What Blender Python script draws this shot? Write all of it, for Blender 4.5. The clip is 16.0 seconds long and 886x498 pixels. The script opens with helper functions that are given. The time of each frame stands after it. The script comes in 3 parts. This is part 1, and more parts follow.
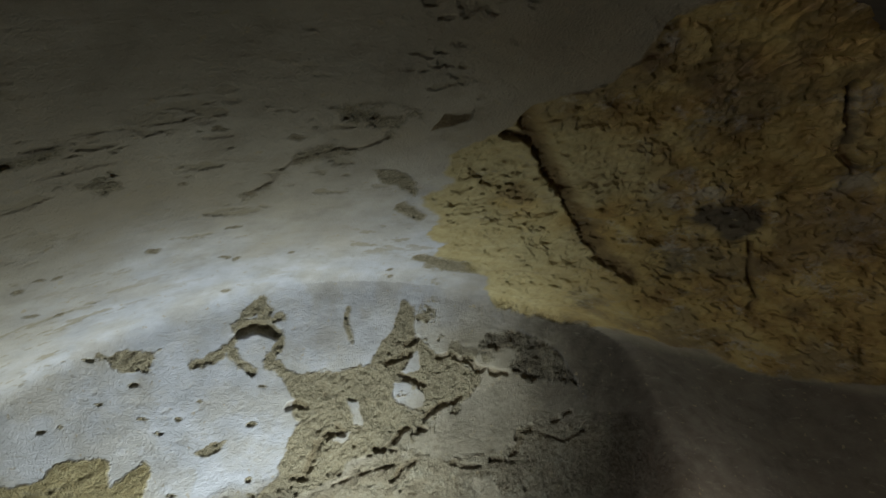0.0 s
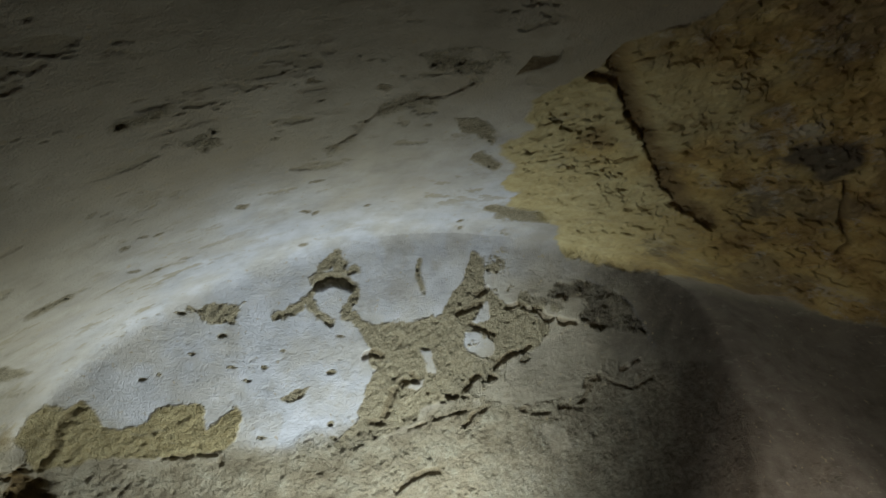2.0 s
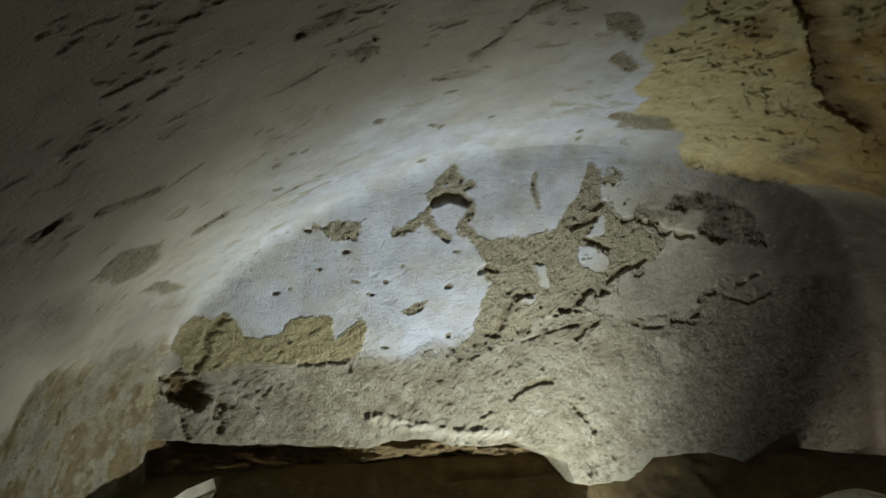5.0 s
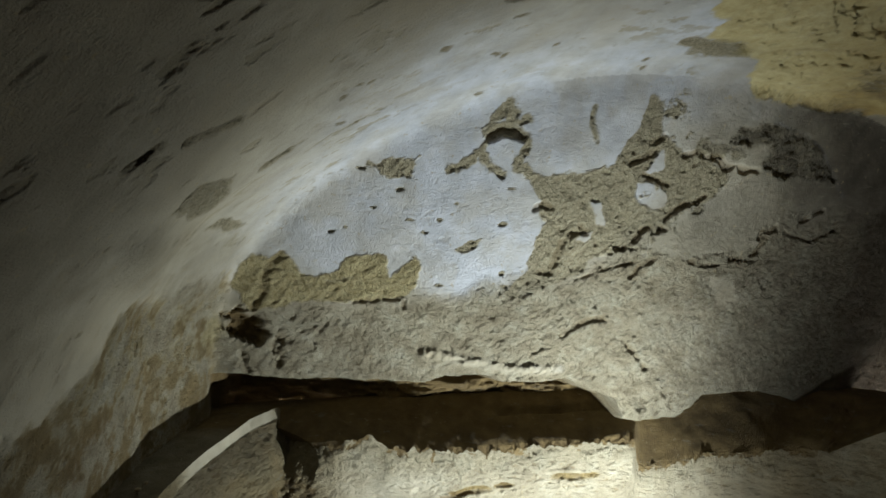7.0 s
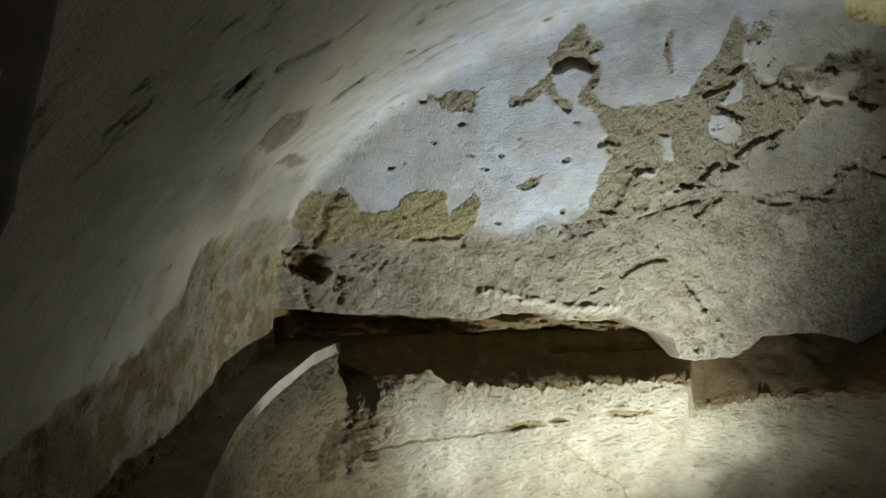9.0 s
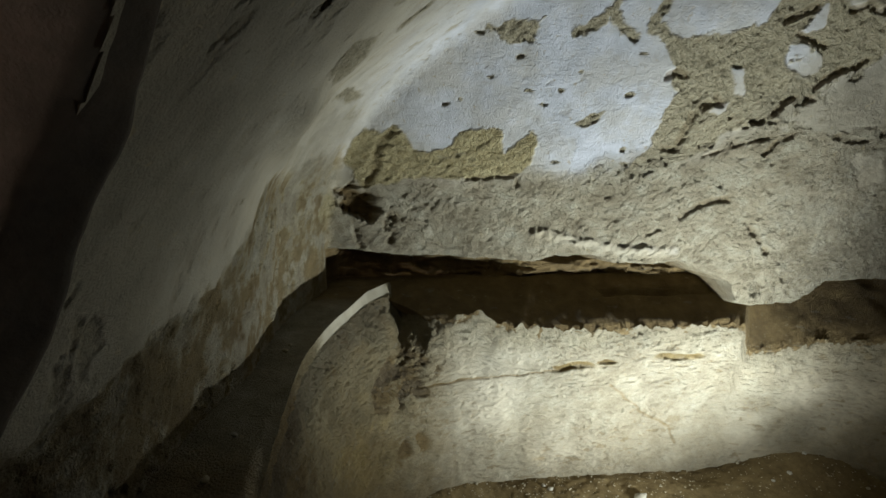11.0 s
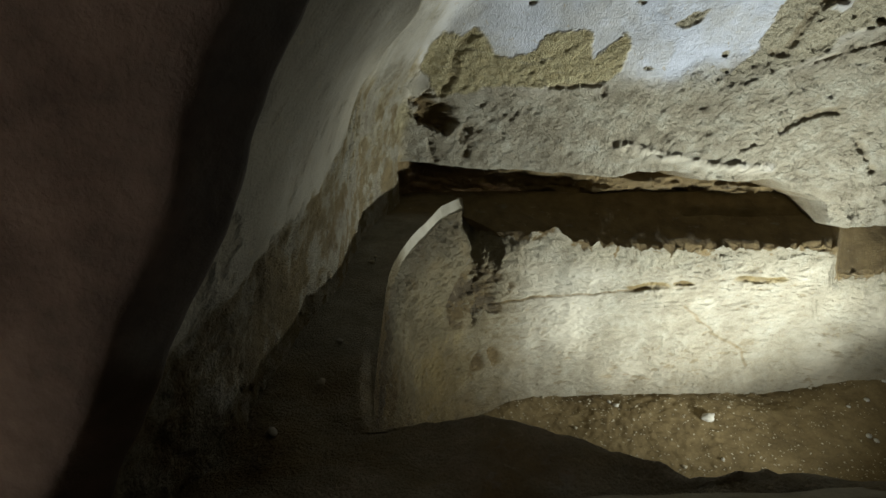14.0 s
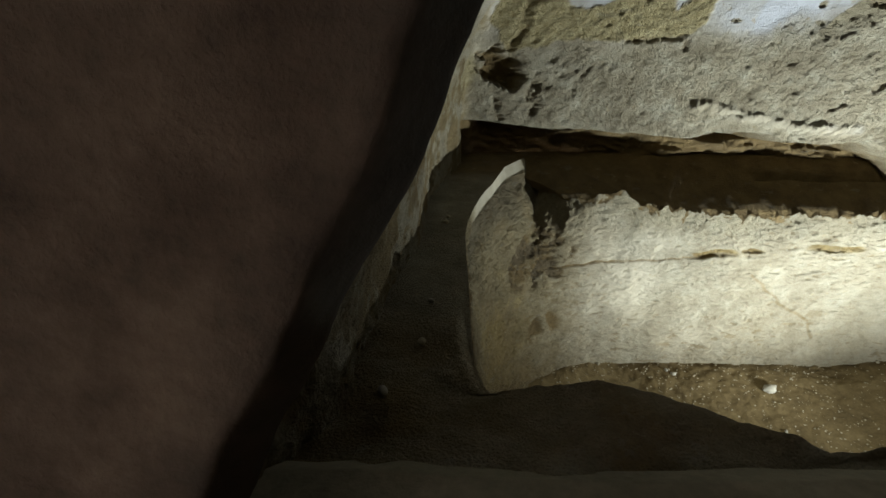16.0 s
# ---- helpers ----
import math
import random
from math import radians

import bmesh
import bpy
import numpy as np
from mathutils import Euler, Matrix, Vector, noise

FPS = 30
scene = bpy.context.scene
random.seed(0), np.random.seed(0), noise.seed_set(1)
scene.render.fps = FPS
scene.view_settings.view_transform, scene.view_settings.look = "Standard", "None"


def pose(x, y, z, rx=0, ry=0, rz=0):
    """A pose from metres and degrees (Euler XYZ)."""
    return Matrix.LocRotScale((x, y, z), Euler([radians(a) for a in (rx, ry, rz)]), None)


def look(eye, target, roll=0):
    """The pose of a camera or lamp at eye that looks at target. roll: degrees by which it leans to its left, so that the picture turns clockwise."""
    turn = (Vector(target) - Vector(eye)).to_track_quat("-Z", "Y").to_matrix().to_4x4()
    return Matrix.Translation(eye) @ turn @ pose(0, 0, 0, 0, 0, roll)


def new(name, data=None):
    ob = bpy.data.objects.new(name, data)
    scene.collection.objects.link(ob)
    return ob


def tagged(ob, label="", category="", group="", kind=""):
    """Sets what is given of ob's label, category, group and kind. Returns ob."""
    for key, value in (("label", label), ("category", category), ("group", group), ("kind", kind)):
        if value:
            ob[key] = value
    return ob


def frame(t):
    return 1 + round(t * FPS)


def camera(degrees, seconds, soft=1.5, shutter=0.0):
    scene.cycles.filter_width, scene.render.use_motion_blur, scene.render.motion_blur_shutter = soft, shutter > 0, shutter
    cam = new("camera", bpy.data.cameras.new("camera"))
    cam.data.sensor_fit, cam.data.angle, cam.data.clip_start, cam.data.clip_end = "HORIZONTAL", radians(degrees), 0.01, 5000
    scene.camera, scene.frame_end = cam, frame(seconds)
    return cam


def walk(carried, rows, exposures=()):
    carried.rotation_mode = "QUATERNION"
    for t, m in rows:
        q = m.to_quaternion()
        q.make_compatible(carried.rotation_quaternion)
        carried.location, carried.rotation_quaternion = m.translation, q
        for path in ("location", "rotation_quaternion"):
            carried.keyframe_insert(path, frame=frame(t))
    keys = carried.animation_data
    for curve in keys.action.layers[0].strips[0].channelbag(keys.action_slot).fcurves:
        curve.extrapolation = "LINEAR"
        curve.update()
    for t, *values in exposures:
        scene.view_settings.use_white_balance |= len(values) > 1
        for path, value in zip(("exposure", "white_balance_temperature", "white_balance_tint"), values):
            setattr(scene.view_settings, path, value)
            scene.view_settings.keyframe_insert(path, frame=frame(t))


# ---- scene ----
cam = camera(77.1, 16.0)
METRES, EYE, TILT, LEAN, TURN = 0.7, 1.35, 20.0, 0.0, -27.0
ROWS = [
    (0.0, 0.0, 0.0, 0.0, 0.0, 0.0, -0.0),
    (0.5, -0.0223, 0.0008, -0.0019, 1.09, -1.13, 0.32),
    (1.0, -0.0481, 0.0004, -0.0045, 2.27, -2.33, 0.7),
    (1.5, -0.0746, 0.0004, -0.0066, 3.36, -3.52, 1.07),
    (2.0, -0.1052, -0.0007, -0.0094, 4.54, -4.73, 1.44),
    (2.5, -0.138, -0.004, -0.0134, 5.75, -5.78, 1.84),
    (3.0, -0.1777, -0.0076, -0.015, 7.19, -7.04, 2.33),
    (3.5, -0.215, -0.0101, -0.0184, 8.39, -8.32, 2.71),
    (4.0, -0.2518, -0.0118, -0.0207, 9.44, -9.78, 3.04),
    (6.5, -0.4018, -0.0186, -0.044, 12.85, -16.72, 4.12),
    (7.0, -0.4344, -0.0205, -0.0488, 13.56, -18.23, 4.39),
    (7.5, -0.4662, -0.0232, -0.054, 14.23, -19.58, 4.62),
    (8.0, -0.5, -0.0259, -0.0596, 14.95, -21.06, 4.89),
    (8.5, -0.5297, -0.0288, -0.0645, 15.67, -22.37, 5.16),
    (9.0, -0.5613, -0.0314, -0.0697, 16.56, -23.85, 5.47),
    (11.5, -0.6914, -0.0456, -0.0982, 20.14, -30.6, 6.74),
    (12.0, -0.7189, -0.0494, -0.1053, 20.84, -31.98, 7.02),
    (12.5, -0.748, -0.0522, -0.1122, 21.43, -33.27, 7.27),
    (13.0, -0.7726, -0.0566, -0.1186, 22.22, -34.61, 7.55),
    (13.5, -0.7953, -0.0603, -0.1244, 22.85, -35.75, 7.75),
    (14.0, -0.8239, -0.0655, -0.1291, 23.48, -36.79, 8.01),
    (14.5, -0.8566, -0.0696, -0.1318, 24.08, -37.69, 8.21),
    (15.0, -0.8927, -0.0795, -0.1353, 24.87, -38.54, 8.44),
    (15.5, -0.9309, -0.0901, -0.139, 25.53, -39.29, 8.64),
    (16.0, -0.9787, -0.1051, -0.1462, 26.28, -40.01, 8.83),
]
walk(cam, [(t, pose(0, 0, EYE, TILT, LEAN, TURN) @ pose(METRES * x, METRES * y, METRES * z, 90 + pitch, roll, yaw)) for t, x, y, z, yaw, pitch, roll in ROWS])

# ---- light ----
# fill light from outside the chamber, added to lift the dark parts
world = bpy.data.worlds.new("ambient_fill")
scene.world = world
world.use_nodes = True
world.node_tree.nodes["Background"].inputs[0].default_value = (0.5, 0.45, 0.4, 1)
world.node_tree.nodes["Background"].inputs[1].default_value = 6.6
# a torch lying in the trough: its beam, and the spill round the beam
for lamp_name, power, cone in (("torch_beam", 101.0, 130), ("torch_spill", 29.0, 178)):
    lamp_data = bpy.data.lights.new(lamp_name, "SPOT")
    lamp_data.energy, lamp_data.color = power, (0.93, 1.0, 0.95)
    lamp_data.spot_size, lamp_data.spot_blend, lamp_data.shadow_soft_size = radians(cone), 1.0, 0.03
    lamp = new(lamp_name, lamp_data)
    lamp.matrix_world = look((0.70, 1.30, 0.22), (0.37, 1.93, 0.86))
scene.view_settings.exposure = 0.0


# ---- noise ----
def lattice(ix, iy, iz, seed):
    h = (ix.astype(np.uint32) * np.uint32(374761393) + iy.astype(np.uint32) * np.uint32(668265263)
         + iz.astype(np.uint32) * np.uint32(2147483647) + np.uint32(seed * 1013904223 & 0xFFFFFFFF))
    h = (h ^ (h >> np.uint32(13))) * np.uint32(1274126177)
    h = (h ^ (h >> np.uint32(16))) * np.uint32(2246822519)
    return ((h ^ (h >> np.uint32(15))) & np.uint32(0xFFFFFF)).astype(np.float32) / np.float32(0x7FFFFF) - 1.0


def rough(p, size, octaves=1, seed=0, gain=0.5):
    """Smooth random values from -1 to 1 with lumps of about that size, in finer and finer octaves."""
    total, amp, norm = 0.0, 1.0, 0.0
    for o in range(octaves):
        q = np.asarray(p, np.float32) / np.float32(size / 2 ** o) + np.float32(17.3 * (o + 1) + seed)
        i = np.floor(q).astype(np.int64)
        f = q - i
        f = f * f * (3 - 2 * f)
        i = i.astype(np.int32)
        v = 0.0
        for a in (0, 1):
            for b in (0, 1):
                for c in (0, 1):
                    w = (f[0] if a else 1 - f[0]) * (f[1] if b else 1 - f[1]) * (f[2] if c else 1 - f[2])
                    v = v + w * lattice(i[0] + a, i[1] + b, i[2] + c, seed * 7 + o)
        total, norm, amp = total + amp * v, norm + amp, amp * gain
    return total / norm


def step(lo, hi, v):
    s = np.clip((v - lo) / (hi - lo), 0, 1)
    return s * s * (3 - 2 * s)


def polygon(a, b, points):
    """Signed distance to a closed outline, negative inside."""
    d, sign = np.full(a.shape, 1e9), np.ones(a.shape)
    for i, (x0, y0) in enumerate(points):
        x1, y1 = points[i - 1]
        ex, ey, wx, wy = x1 - x0, y1 - y0, a - x0, b - y0
        s = np.clip((wx * ex + wy * ey) / (ex * ex + ey * ey), 0, 1)
        d = np.minimum(d, (wx - ex * s) ** 2 + (wy - ey * s) ** 2)
        c1, c2, c3 = b >= y0, b < y1, ex * wy > ey * wx
        sign = np.where((c1 & c2 & c3) | (~c1 & ~c2 & ~c3), -sign, sign)
    return sign * np.sqrt(d)


def stroke(a, b, points):
    """Distance to a line through the points."""
    d = np.full(a.shape, 1e9)
    for (x0, y0), (x1, y1) in zip(points, points[1:]):
        ex, ey, wx, wy = x1 - x0, y1 - y0, a - x0, b - y0
        s = np.clip((wx * ex + wy * ey) / (ex * ex + ey * ey + 1e-9), 0, 1)
        d = np.minimum(d, (wx - ex * s) ** 2 + (wy - ey * s) ** 2)
    return np.sqrt(d)


# ---- meshes ----
def sheet(name, xyz, mat, fields=None, keep=None, parent=None, smooth=True, wrap=False, faces=None, normals=None):
    """A grid of points (3, rows, columns) as one mesh; fields: named values a point; keep: which points stay."""
    rows_n, cols_n = xyz.shape[1:]
    idx = np.arange(rows_n * cols_n).reshape(rows_n, cols_n)
    if wrap:
        idx = np.concatenate([idx, idx[:, :1]], 1)
    quads = np.stack([idx[:-1, :-1], idx[:-1, 1:], idx[1:, 1:], idx[1:, :-1]], -1).reshape(-1, 4)
    if keep is not None:
        ok = keep.reshape(-1)[quads].all(1)
        if faces is not None:
            ok &= faces.reshape(-1)
        quads = quads[ok]
    used = np.unique(quads)
    remap = np.zeros(rows_n * cols_n, np.int64)
    remap[used] = np.arange(len(used))
    quads = remap[quads]
    me = bpy.data.meshes.new(name)
    me.vertices.add(len(used))
    me.vertices.foreach_set("co", xyz.reshape(3, -1).T[used].astype(np.float32).ravel())
    me.loops.add(quads.size)
    me.loops.foreach_set("vertex_index", quads.astype(np.int32).ravel())
    me.polygons.add(len(quads))
    me.polygons.foreach_set("loop_start", np.arange(0, quads.size, 4, dtype=np.int32))
    me.update(calc_edges=True)
    me.polygons.foreach_set("use_smooth", np.full(len(quads), smooth))
    for key, value in (fields or {}).items():
        me.attributes.new(key, "FLOAT", "POINT").data.foreach_set("value", np.broadcast_to(value, (rows_n, cols_n)).reshape(-1)[used].astype(np.float32))
    if normals is not None:
        me.normals_split_custom_set_from_vertices(normals.reshape(3, -1).T[used].tolist())
    me.materials.append(mat)
    ob = new(name, me)
    ob.parent = parent
    return ob


# ---- materials ----
class Nodes:
    def __init__(self, name):
        self.mat = bpy.data.materials.new(name)
        self.mat.use_nodes = True
        self.tree = self.mat.node_tree
        self.bsdf = self.tree.nodes["Principled BSDF"]
        self.coords = self.tree.nodes.new("ShaderNodeTexCoord").outputs["Object"]

    def link(self, a, b):
        self.tree.links.new(a, b)

    def noise(self, scale, detail=6.0, rough_=0.6, stretch=None):
        n = self.tree.nodes.new("ShaderNodeTexNoise")
        n.inputs["Scale"].default_value, n.inputs["Detail"].default_value, n.inputs["Roughness"].default_value = scale, detail, rough_
        src = self.coords
        if stretch:
            m = self.tree.nodes.new("ShaderNodeMapping")
            m.inputs["Scale"].default_value = stretch
            self.link(src, m.inputs["Vector"])
            src = m.outputs[0]
        self.link(src, n.inputs["Vector"])
        return n.outputs["Fac"]

    def ramp(self, value, *stops):
        r = self.tree.nodes.new("ShaderNodeValToRGB")
        els = r.color_ramp.elements
        while len(els) < len(stops):
            els.new(0.5)
        for e, (pos, col) in zip(els, stops):
            e.position, e.color = pos, (*col, 1) if not isinstance(col, float) else (col, col, col, 1)
        self.link(value, r.inputs[0])
        return r.outputs[0]

    def attr(self, name):
        n = self.tree.nodes.new("ShaderNodeAttribute")
        n.attribute_name = name
        return n.outputs["Fac"]

    def mix(self, fac, a, b, blend="MIX"):
        n = self.tree.nodes.new("ShaderNodeMix")
        n.data_type, n.blend_type = "RGBA", blend
        for sock, v in ((n.inputs[0], fac), (n.inputs[6], a), (n.inputs[7], b)):
            if isinstance(v, (int, float)):
                sock.default_value = v
            elif isinstance(v, tuple):
                sock.default_value = (*v, 1)
            else:
                self.link(v, sock)
        return n.outputs[2]

    def math(self, op, a, b):
        n = self.tree.nodes.new("ShaderNodeMath")
        n.operation = op
        for sock, v in zip(n.inputs, (a, b)):
            if isinstance(v, (int, float)):
                sock.default_value = v
            else:
                self.link(v, sock)
        return n.outputs[0]

    def finish(self, colour, bump=None, strength=0.5, distance=0.004, roughness=0.9):
        self.link(colour, self.bsdf.inputs["Base Color"])
        self.bsdf.inputs["Roughness"].default_value = roughness
        self.bsdf.inputs["Specular IOR Level"].default_value = 0.25
        if bump is not None:
            b = self.tree.nodes.new("ShaderNodeBump")
            b.inputs["Strength"].default_value, b.inputs["Distance"].default_value = strength, distance
            self.link(bump, b.inputs["Height"])
            self.link(b.outputs[0], self.bsdf.inputs["Normal"])
        return self.mat


def niche_plaster():
    """Old lime plaster with lost patches, bare mortar, ochre tuff, earth, and soot with painted shade."""
    n = Nodes("niche_plaster")
    big, mid, fine = n.noise(2.5, 5), n.noise(14, 6, 0.65), n.noise(115, 5, 0.72)
    streak = n.noise(9, 4, 0.6, (1.0, 0.35, 2.2))
    base = n.ramp(mid, (0.3, (0.33, 0.30, 0.235)), (0.55, (0.43, 0.40, 0.325)), (0.75, (0.50, 0.475, 0.40)))
    base = n.mix(n.math("MULTIPLY", streak, 0.45), base, (0.34, 0.32, 0.25))
    base = n.mix(n.ramp(n.noise(3.5, 7, 0.65), (0.5, 0.0), (0.68, 0.55)), base, (0.30, 0.25, 0.16))
    blue = n.ramp(mid, (0.3, (0.40, 0.425, 0.475)), (0.7, (0.565, 0.598, 0.68)))
    col = n.mix(n.attr("blue"), base, blue)
    mortar = n.ramp(fine, (0.3, (0.27, 0.235, 0.155)), (0.5, (0.41, 0.37, 0.26)), (0.7, (0.55, 0.51, 0.39)))
    col = n.mix(n.attr("loss"), col, mortar)
    worn = n.ramp(n.noise(13, 10, 0.75), (0.33, (0.21, 0.18, 0.125)), (0.48, (0.34, 0.305, 0.225)), (0.6, (0.42, 0.395, 0.31)), (0.72, (0.52, 0.50, 0.42)))
    col = n.mix(n.attr("worn"), col, worn)
    yellow = n.ramp(n.noise(60, 6, 0.7), (0.3, (0.30, 0.245, 0.12)), (0.7, (0.52, 0.465, 0.28)))
    col = n.mix(n.attr("yellow"), col, yellow)
    ochre = n.ramp(n.noise(7, 8, 0.62, (1, 1.4, 1)), (0.32, (0.20, 0.125, 0.045)), (0.5, (0.40, 0.295, 0.11)), (0.68, (0.52, 0.425, 0.20)))
    ochre = n.mix(n.ramp(n.noise(5, 6, 0.58), (0.49, 0.0), (0.58, 0.55)), ochre, (0.12, 0.10, 0.07))
    ochre = n.mix(n.ramp(n.noise(6.3, 7, 0.75), (0.56, 0.0), (0.64, 0.6)), ochre, (0.40, 0.40, 0.38))
    ochre = n.mix(n.attr("pale"), ochre, n.ramp(n.noise(35, 6, 0.7), (0.3, (0.35, 0.295, 0.14)), (0.7, (0.53, 0.475, 0.28))))
    col = n.mix(n.attr("ochre"), col, ochre)
    col = n.mix(n.math("MULTIPLY", n.attr("scar"), 0.7), col, (0.30, 0.27, 0.19))
    grime = n.ramp(big, (0.35, 0.75), (0.65, 1.0))
    col = n.mix(1.0, col, grime, "MULTIPLY")
    col = n.mix(n.attr("earth"), col, n.ramp(mid, (0.3, (0.105, 0.073, 0.033)), (0.7, (0.235, 0.168, 0.077))))
    col = n.mix(n.attr("soot_shade"), col, n.ramp(mid, (0.3, (0.03, 0.026, 0.022)), (0.7, (0.09, 0.08, 0.065))))
    rough_attr = n.math("ADD", n.math("ADD", n.attr("loss"), n.attr("worn")), n.attr("yellow"))
    grit = n.noise(260, 3, 0.6)
    col = n.mix(n.math("MULTIPLY", n.ramp(grit, (0.36, 0.4), (0.5, 0.0)), n.math("MINIMUM", rough_attr, 1.0)), col, (0.12, 0.10, 0.06))
    col = n.mix(n.ramp(n.noise(48, 4, 0.6), (0.64, 0.0), (0.70, 0.55)), col, (0.32, 0.27, 0.17))
    col = n.mix(n.ramp(n.noise(26, 6, 0.7, (0.5, 0.5, 2.2)), (0.60, 0.0), (0.66, 0.35)), col, (0.26, 0.25, 0.21))
    fine = n.math("ADD", fine, n.math("MULTIPLY", grit, 0.9))
    bump = n.math("ADD", n.math("MULTIPLY", fine, n.math("ADD", 0.25, rough_attr)), n.math("MULTIPLY", mid, 0.2))
    return n.finish(col, bump, 0.9, 0.014)


def stone(name, dark, mean, light, scale=10.0, bump=0.006, blotch=0.35):
    n = Nodes(name)
    mid, fine = n.noise(scale, 8, 0.65), n.noise(scale * 9, 6, 0.7)
    col = n.ramp(mid, (0.3, dark), (0.5, mean), (0.72, light))
    col = n.mix(blotch, col, n.ramp(fine, (0.3, dark), (0.7, light)))
    # painted edge darkness, only on meshes that carry this field
    col = n.mix(n.attr("soot_shade"), col, (0.045, 0.045, 0.04))
    return n.finish(col, n.math("ADD", n.math("MULTIPLY", fine, 0.5), mid), 0.6, bump)


PLASTER = niche_plaster()
EARTH = stone("earth", (0.07, 0.048, 0.02), (0.125, 0.088, 0.038), (0.20, 0.15, 0.075), 14)
RED_ROCK = stone("red_brown_tuff", (0.042, 0.03, 0.022), (0.112, 0.083, 0.061), (0.225, 0.17, 0.126), 8.0, 0.006, 0.15)
DARK_ROCK = stone("grey_brown_tuff", (0.13, 0.115, 0.082), (0.22, 0.195, 0.145), (0.32, 0.285, 0.22), 9)
PEBBLE = stone("pebble", (0.20, 0.17, 0.11), (0.31, 0.27, 0.19), (0.48, 0.44, 0.35), 40, 0.002)
WHITE_STONE = stone("white_stone", (0.24, 0.22, 0.18), (0.33, 0.31, 0.26), (0.44, 0.42, 0.36), 40, 0.002)

# ---- the niche: vault and back wall ----
HUB = np.array((0.5, -0.3, 1.05))          # the chart of the niche is taken in degrees from here
MORTAR = [(4.1, 21.8), (3.8, 20.1), (3.5, 19.2), (3.2, 18.5), (2.6, 17.8), (2.3, 17.1), (2.1, 16.1), (-0.7, 15.1), (-3.6, 14.7), (-5.1, 15.1), (-4.9, 14.0), (-3.7, 12.6), (-3.9, 11.6), (-2.9, 10.9), (-3.6, 9.5), (-4.0, 7.7), (-4.0, 6.5), (-4.7, 5.2), (-5.6, 4.4), (-4.9, 3.6), (-3.5, 4.0), (-1.5, 5.2), (0.9, 6.3), (1.6, 7.6), (2.6, 7.8), (5.6, 8.7), (5.6, 9.7), (6.3, 10.2), (7.9, 10.5), (8.4, 11.5), (9.0, 12.3), (12.1, 13.1), (12.7, 13.9), (13.3, 14.7), (13.1, 15.4), (12.6, 16.1), (10.3, 17.2), (9.0, 17.2), (8.0, 17.8), (6.7, 18.4), (5.8, 18.6), (5.7, 20.0), (5.5, 21.6)]
ISLAND = [(4.6, 14.6), (5.3, 15.1), (6.7, 14.7), (7.8, 13.7), (7.9, 12.5), (6.6, 12.2), (5.4, 12.7), (4.6, 13.4)]
ISLAND_B = [(5.1, 15.4), (5.5, 16.3), (5.9, 17.0), (6.5, 17.7), (7.2, 16.1), (6.5, 15.0)]
ISLAND_C = [(0.1, 9.4), (0.7, 10.0), (1.6, 10.2), (1.5, 9.5), (0.9, 9.1)]
ISLAND_D = [(0.7, 12.8), (1.7, 12.8), (2.3, 10.6), (1.6, 10.8)]
PLATE = [(9.0, 11.5), (11.1, 12.8), (13.5, 14.2), (15.8, 15.5), (18.1, 15.4), (19.4, 13.4), (19.4, 11.0), (17.9, 10.7), (17.8, 8.7), (15.1, 8.3), (12.4, 7.9), (9.0, 8.2), (6.5, 7.8), (6.4, 9.3), (8.3, 10.4)]
PLATE_B = [(5.7, 21.3), (8.7, 20.6), (12.6, 20.4), (13.5, 18.6), (14.8, 17.9), (11.9, 17.3), (9.7, 17.5), (7.5, 18.3)]
PLATE_C = [(13.5, 5.8), (15.5, 6.4), (16.6, 3.7), (14.7, 3.0)]
DARKROUGH = [(13.1, 18.8), (14.1, 19.8), (15.4, 20.1), (16.4, 20.4), (18.7, 20.1), (20.8, 19.3), (22.3, 18.1), (23.7, 16.6), (24.3, 15.5), (21.4, 15.4), (19.1, 15.8), (17.8, 16.3), (16.1, 16.5), (17.4, 17.6), (16.5, 18.6), (14.9, 18.3)]
STRIP = [(16.9, 20.5), (20.1, 19.5), (22.1, 18.4), (23.5, 16.8), (25.3, 14.1)]
SQUARE = [(-18.0, 15.1), (-17.0, 15.1), (-16.6, 15.4), (-14.7, 15.7), (-14.3, 15.9), (-14.5, 14.8), (-14.4, 14.1), (-14.1, 13.8), (-15.2, 14.0), (-16.1, 13.7), (-16.9, 14.5)]
LEAF = [(-10.3, 8.3), (-9.4, 8.9), (-8.3, 9.2), (-8.6, 8.5), (-9.5, 8.0)]
LOOP_A = [(-9.1, 19.4), (-8.3, 20.2), (-7.8, 19.6), (-7.9, 18.9), (-6.8, 18.8), (-6.5, 19.2)]
LOOP_B = [(-9.5, 17.9), (-8.4, 18.5), (-7.2, 18.4), (-6.3, 17.9), (-5.9, 17.3), (-6.2, 16.4), (-6.6, 15.7), (-6.5, 15.2), (-5.7, 15.5), (-5.1, 14.8)]
LOOP_C = [(-9.1, 18.0), (-9.5, 17.1), (-9.8, 16.3), (-9.2, 15.6), (-8.5, 15.1), (-7.5, 14.5)]
LOOP_D = [(-9.8, 16.5), (-10.4, 15.9), (-11.0, 15.4), (-11.9, 14.9)]
LOOP_HOLE = [(-9.1, 17.7), (-8.4, 18.2), (-7.3, 18.2), (-6.5, 17.8)]
LITTLE = [(-0.9, 20.7), (-0.8, 19.4), (-0.0, 17.9)]
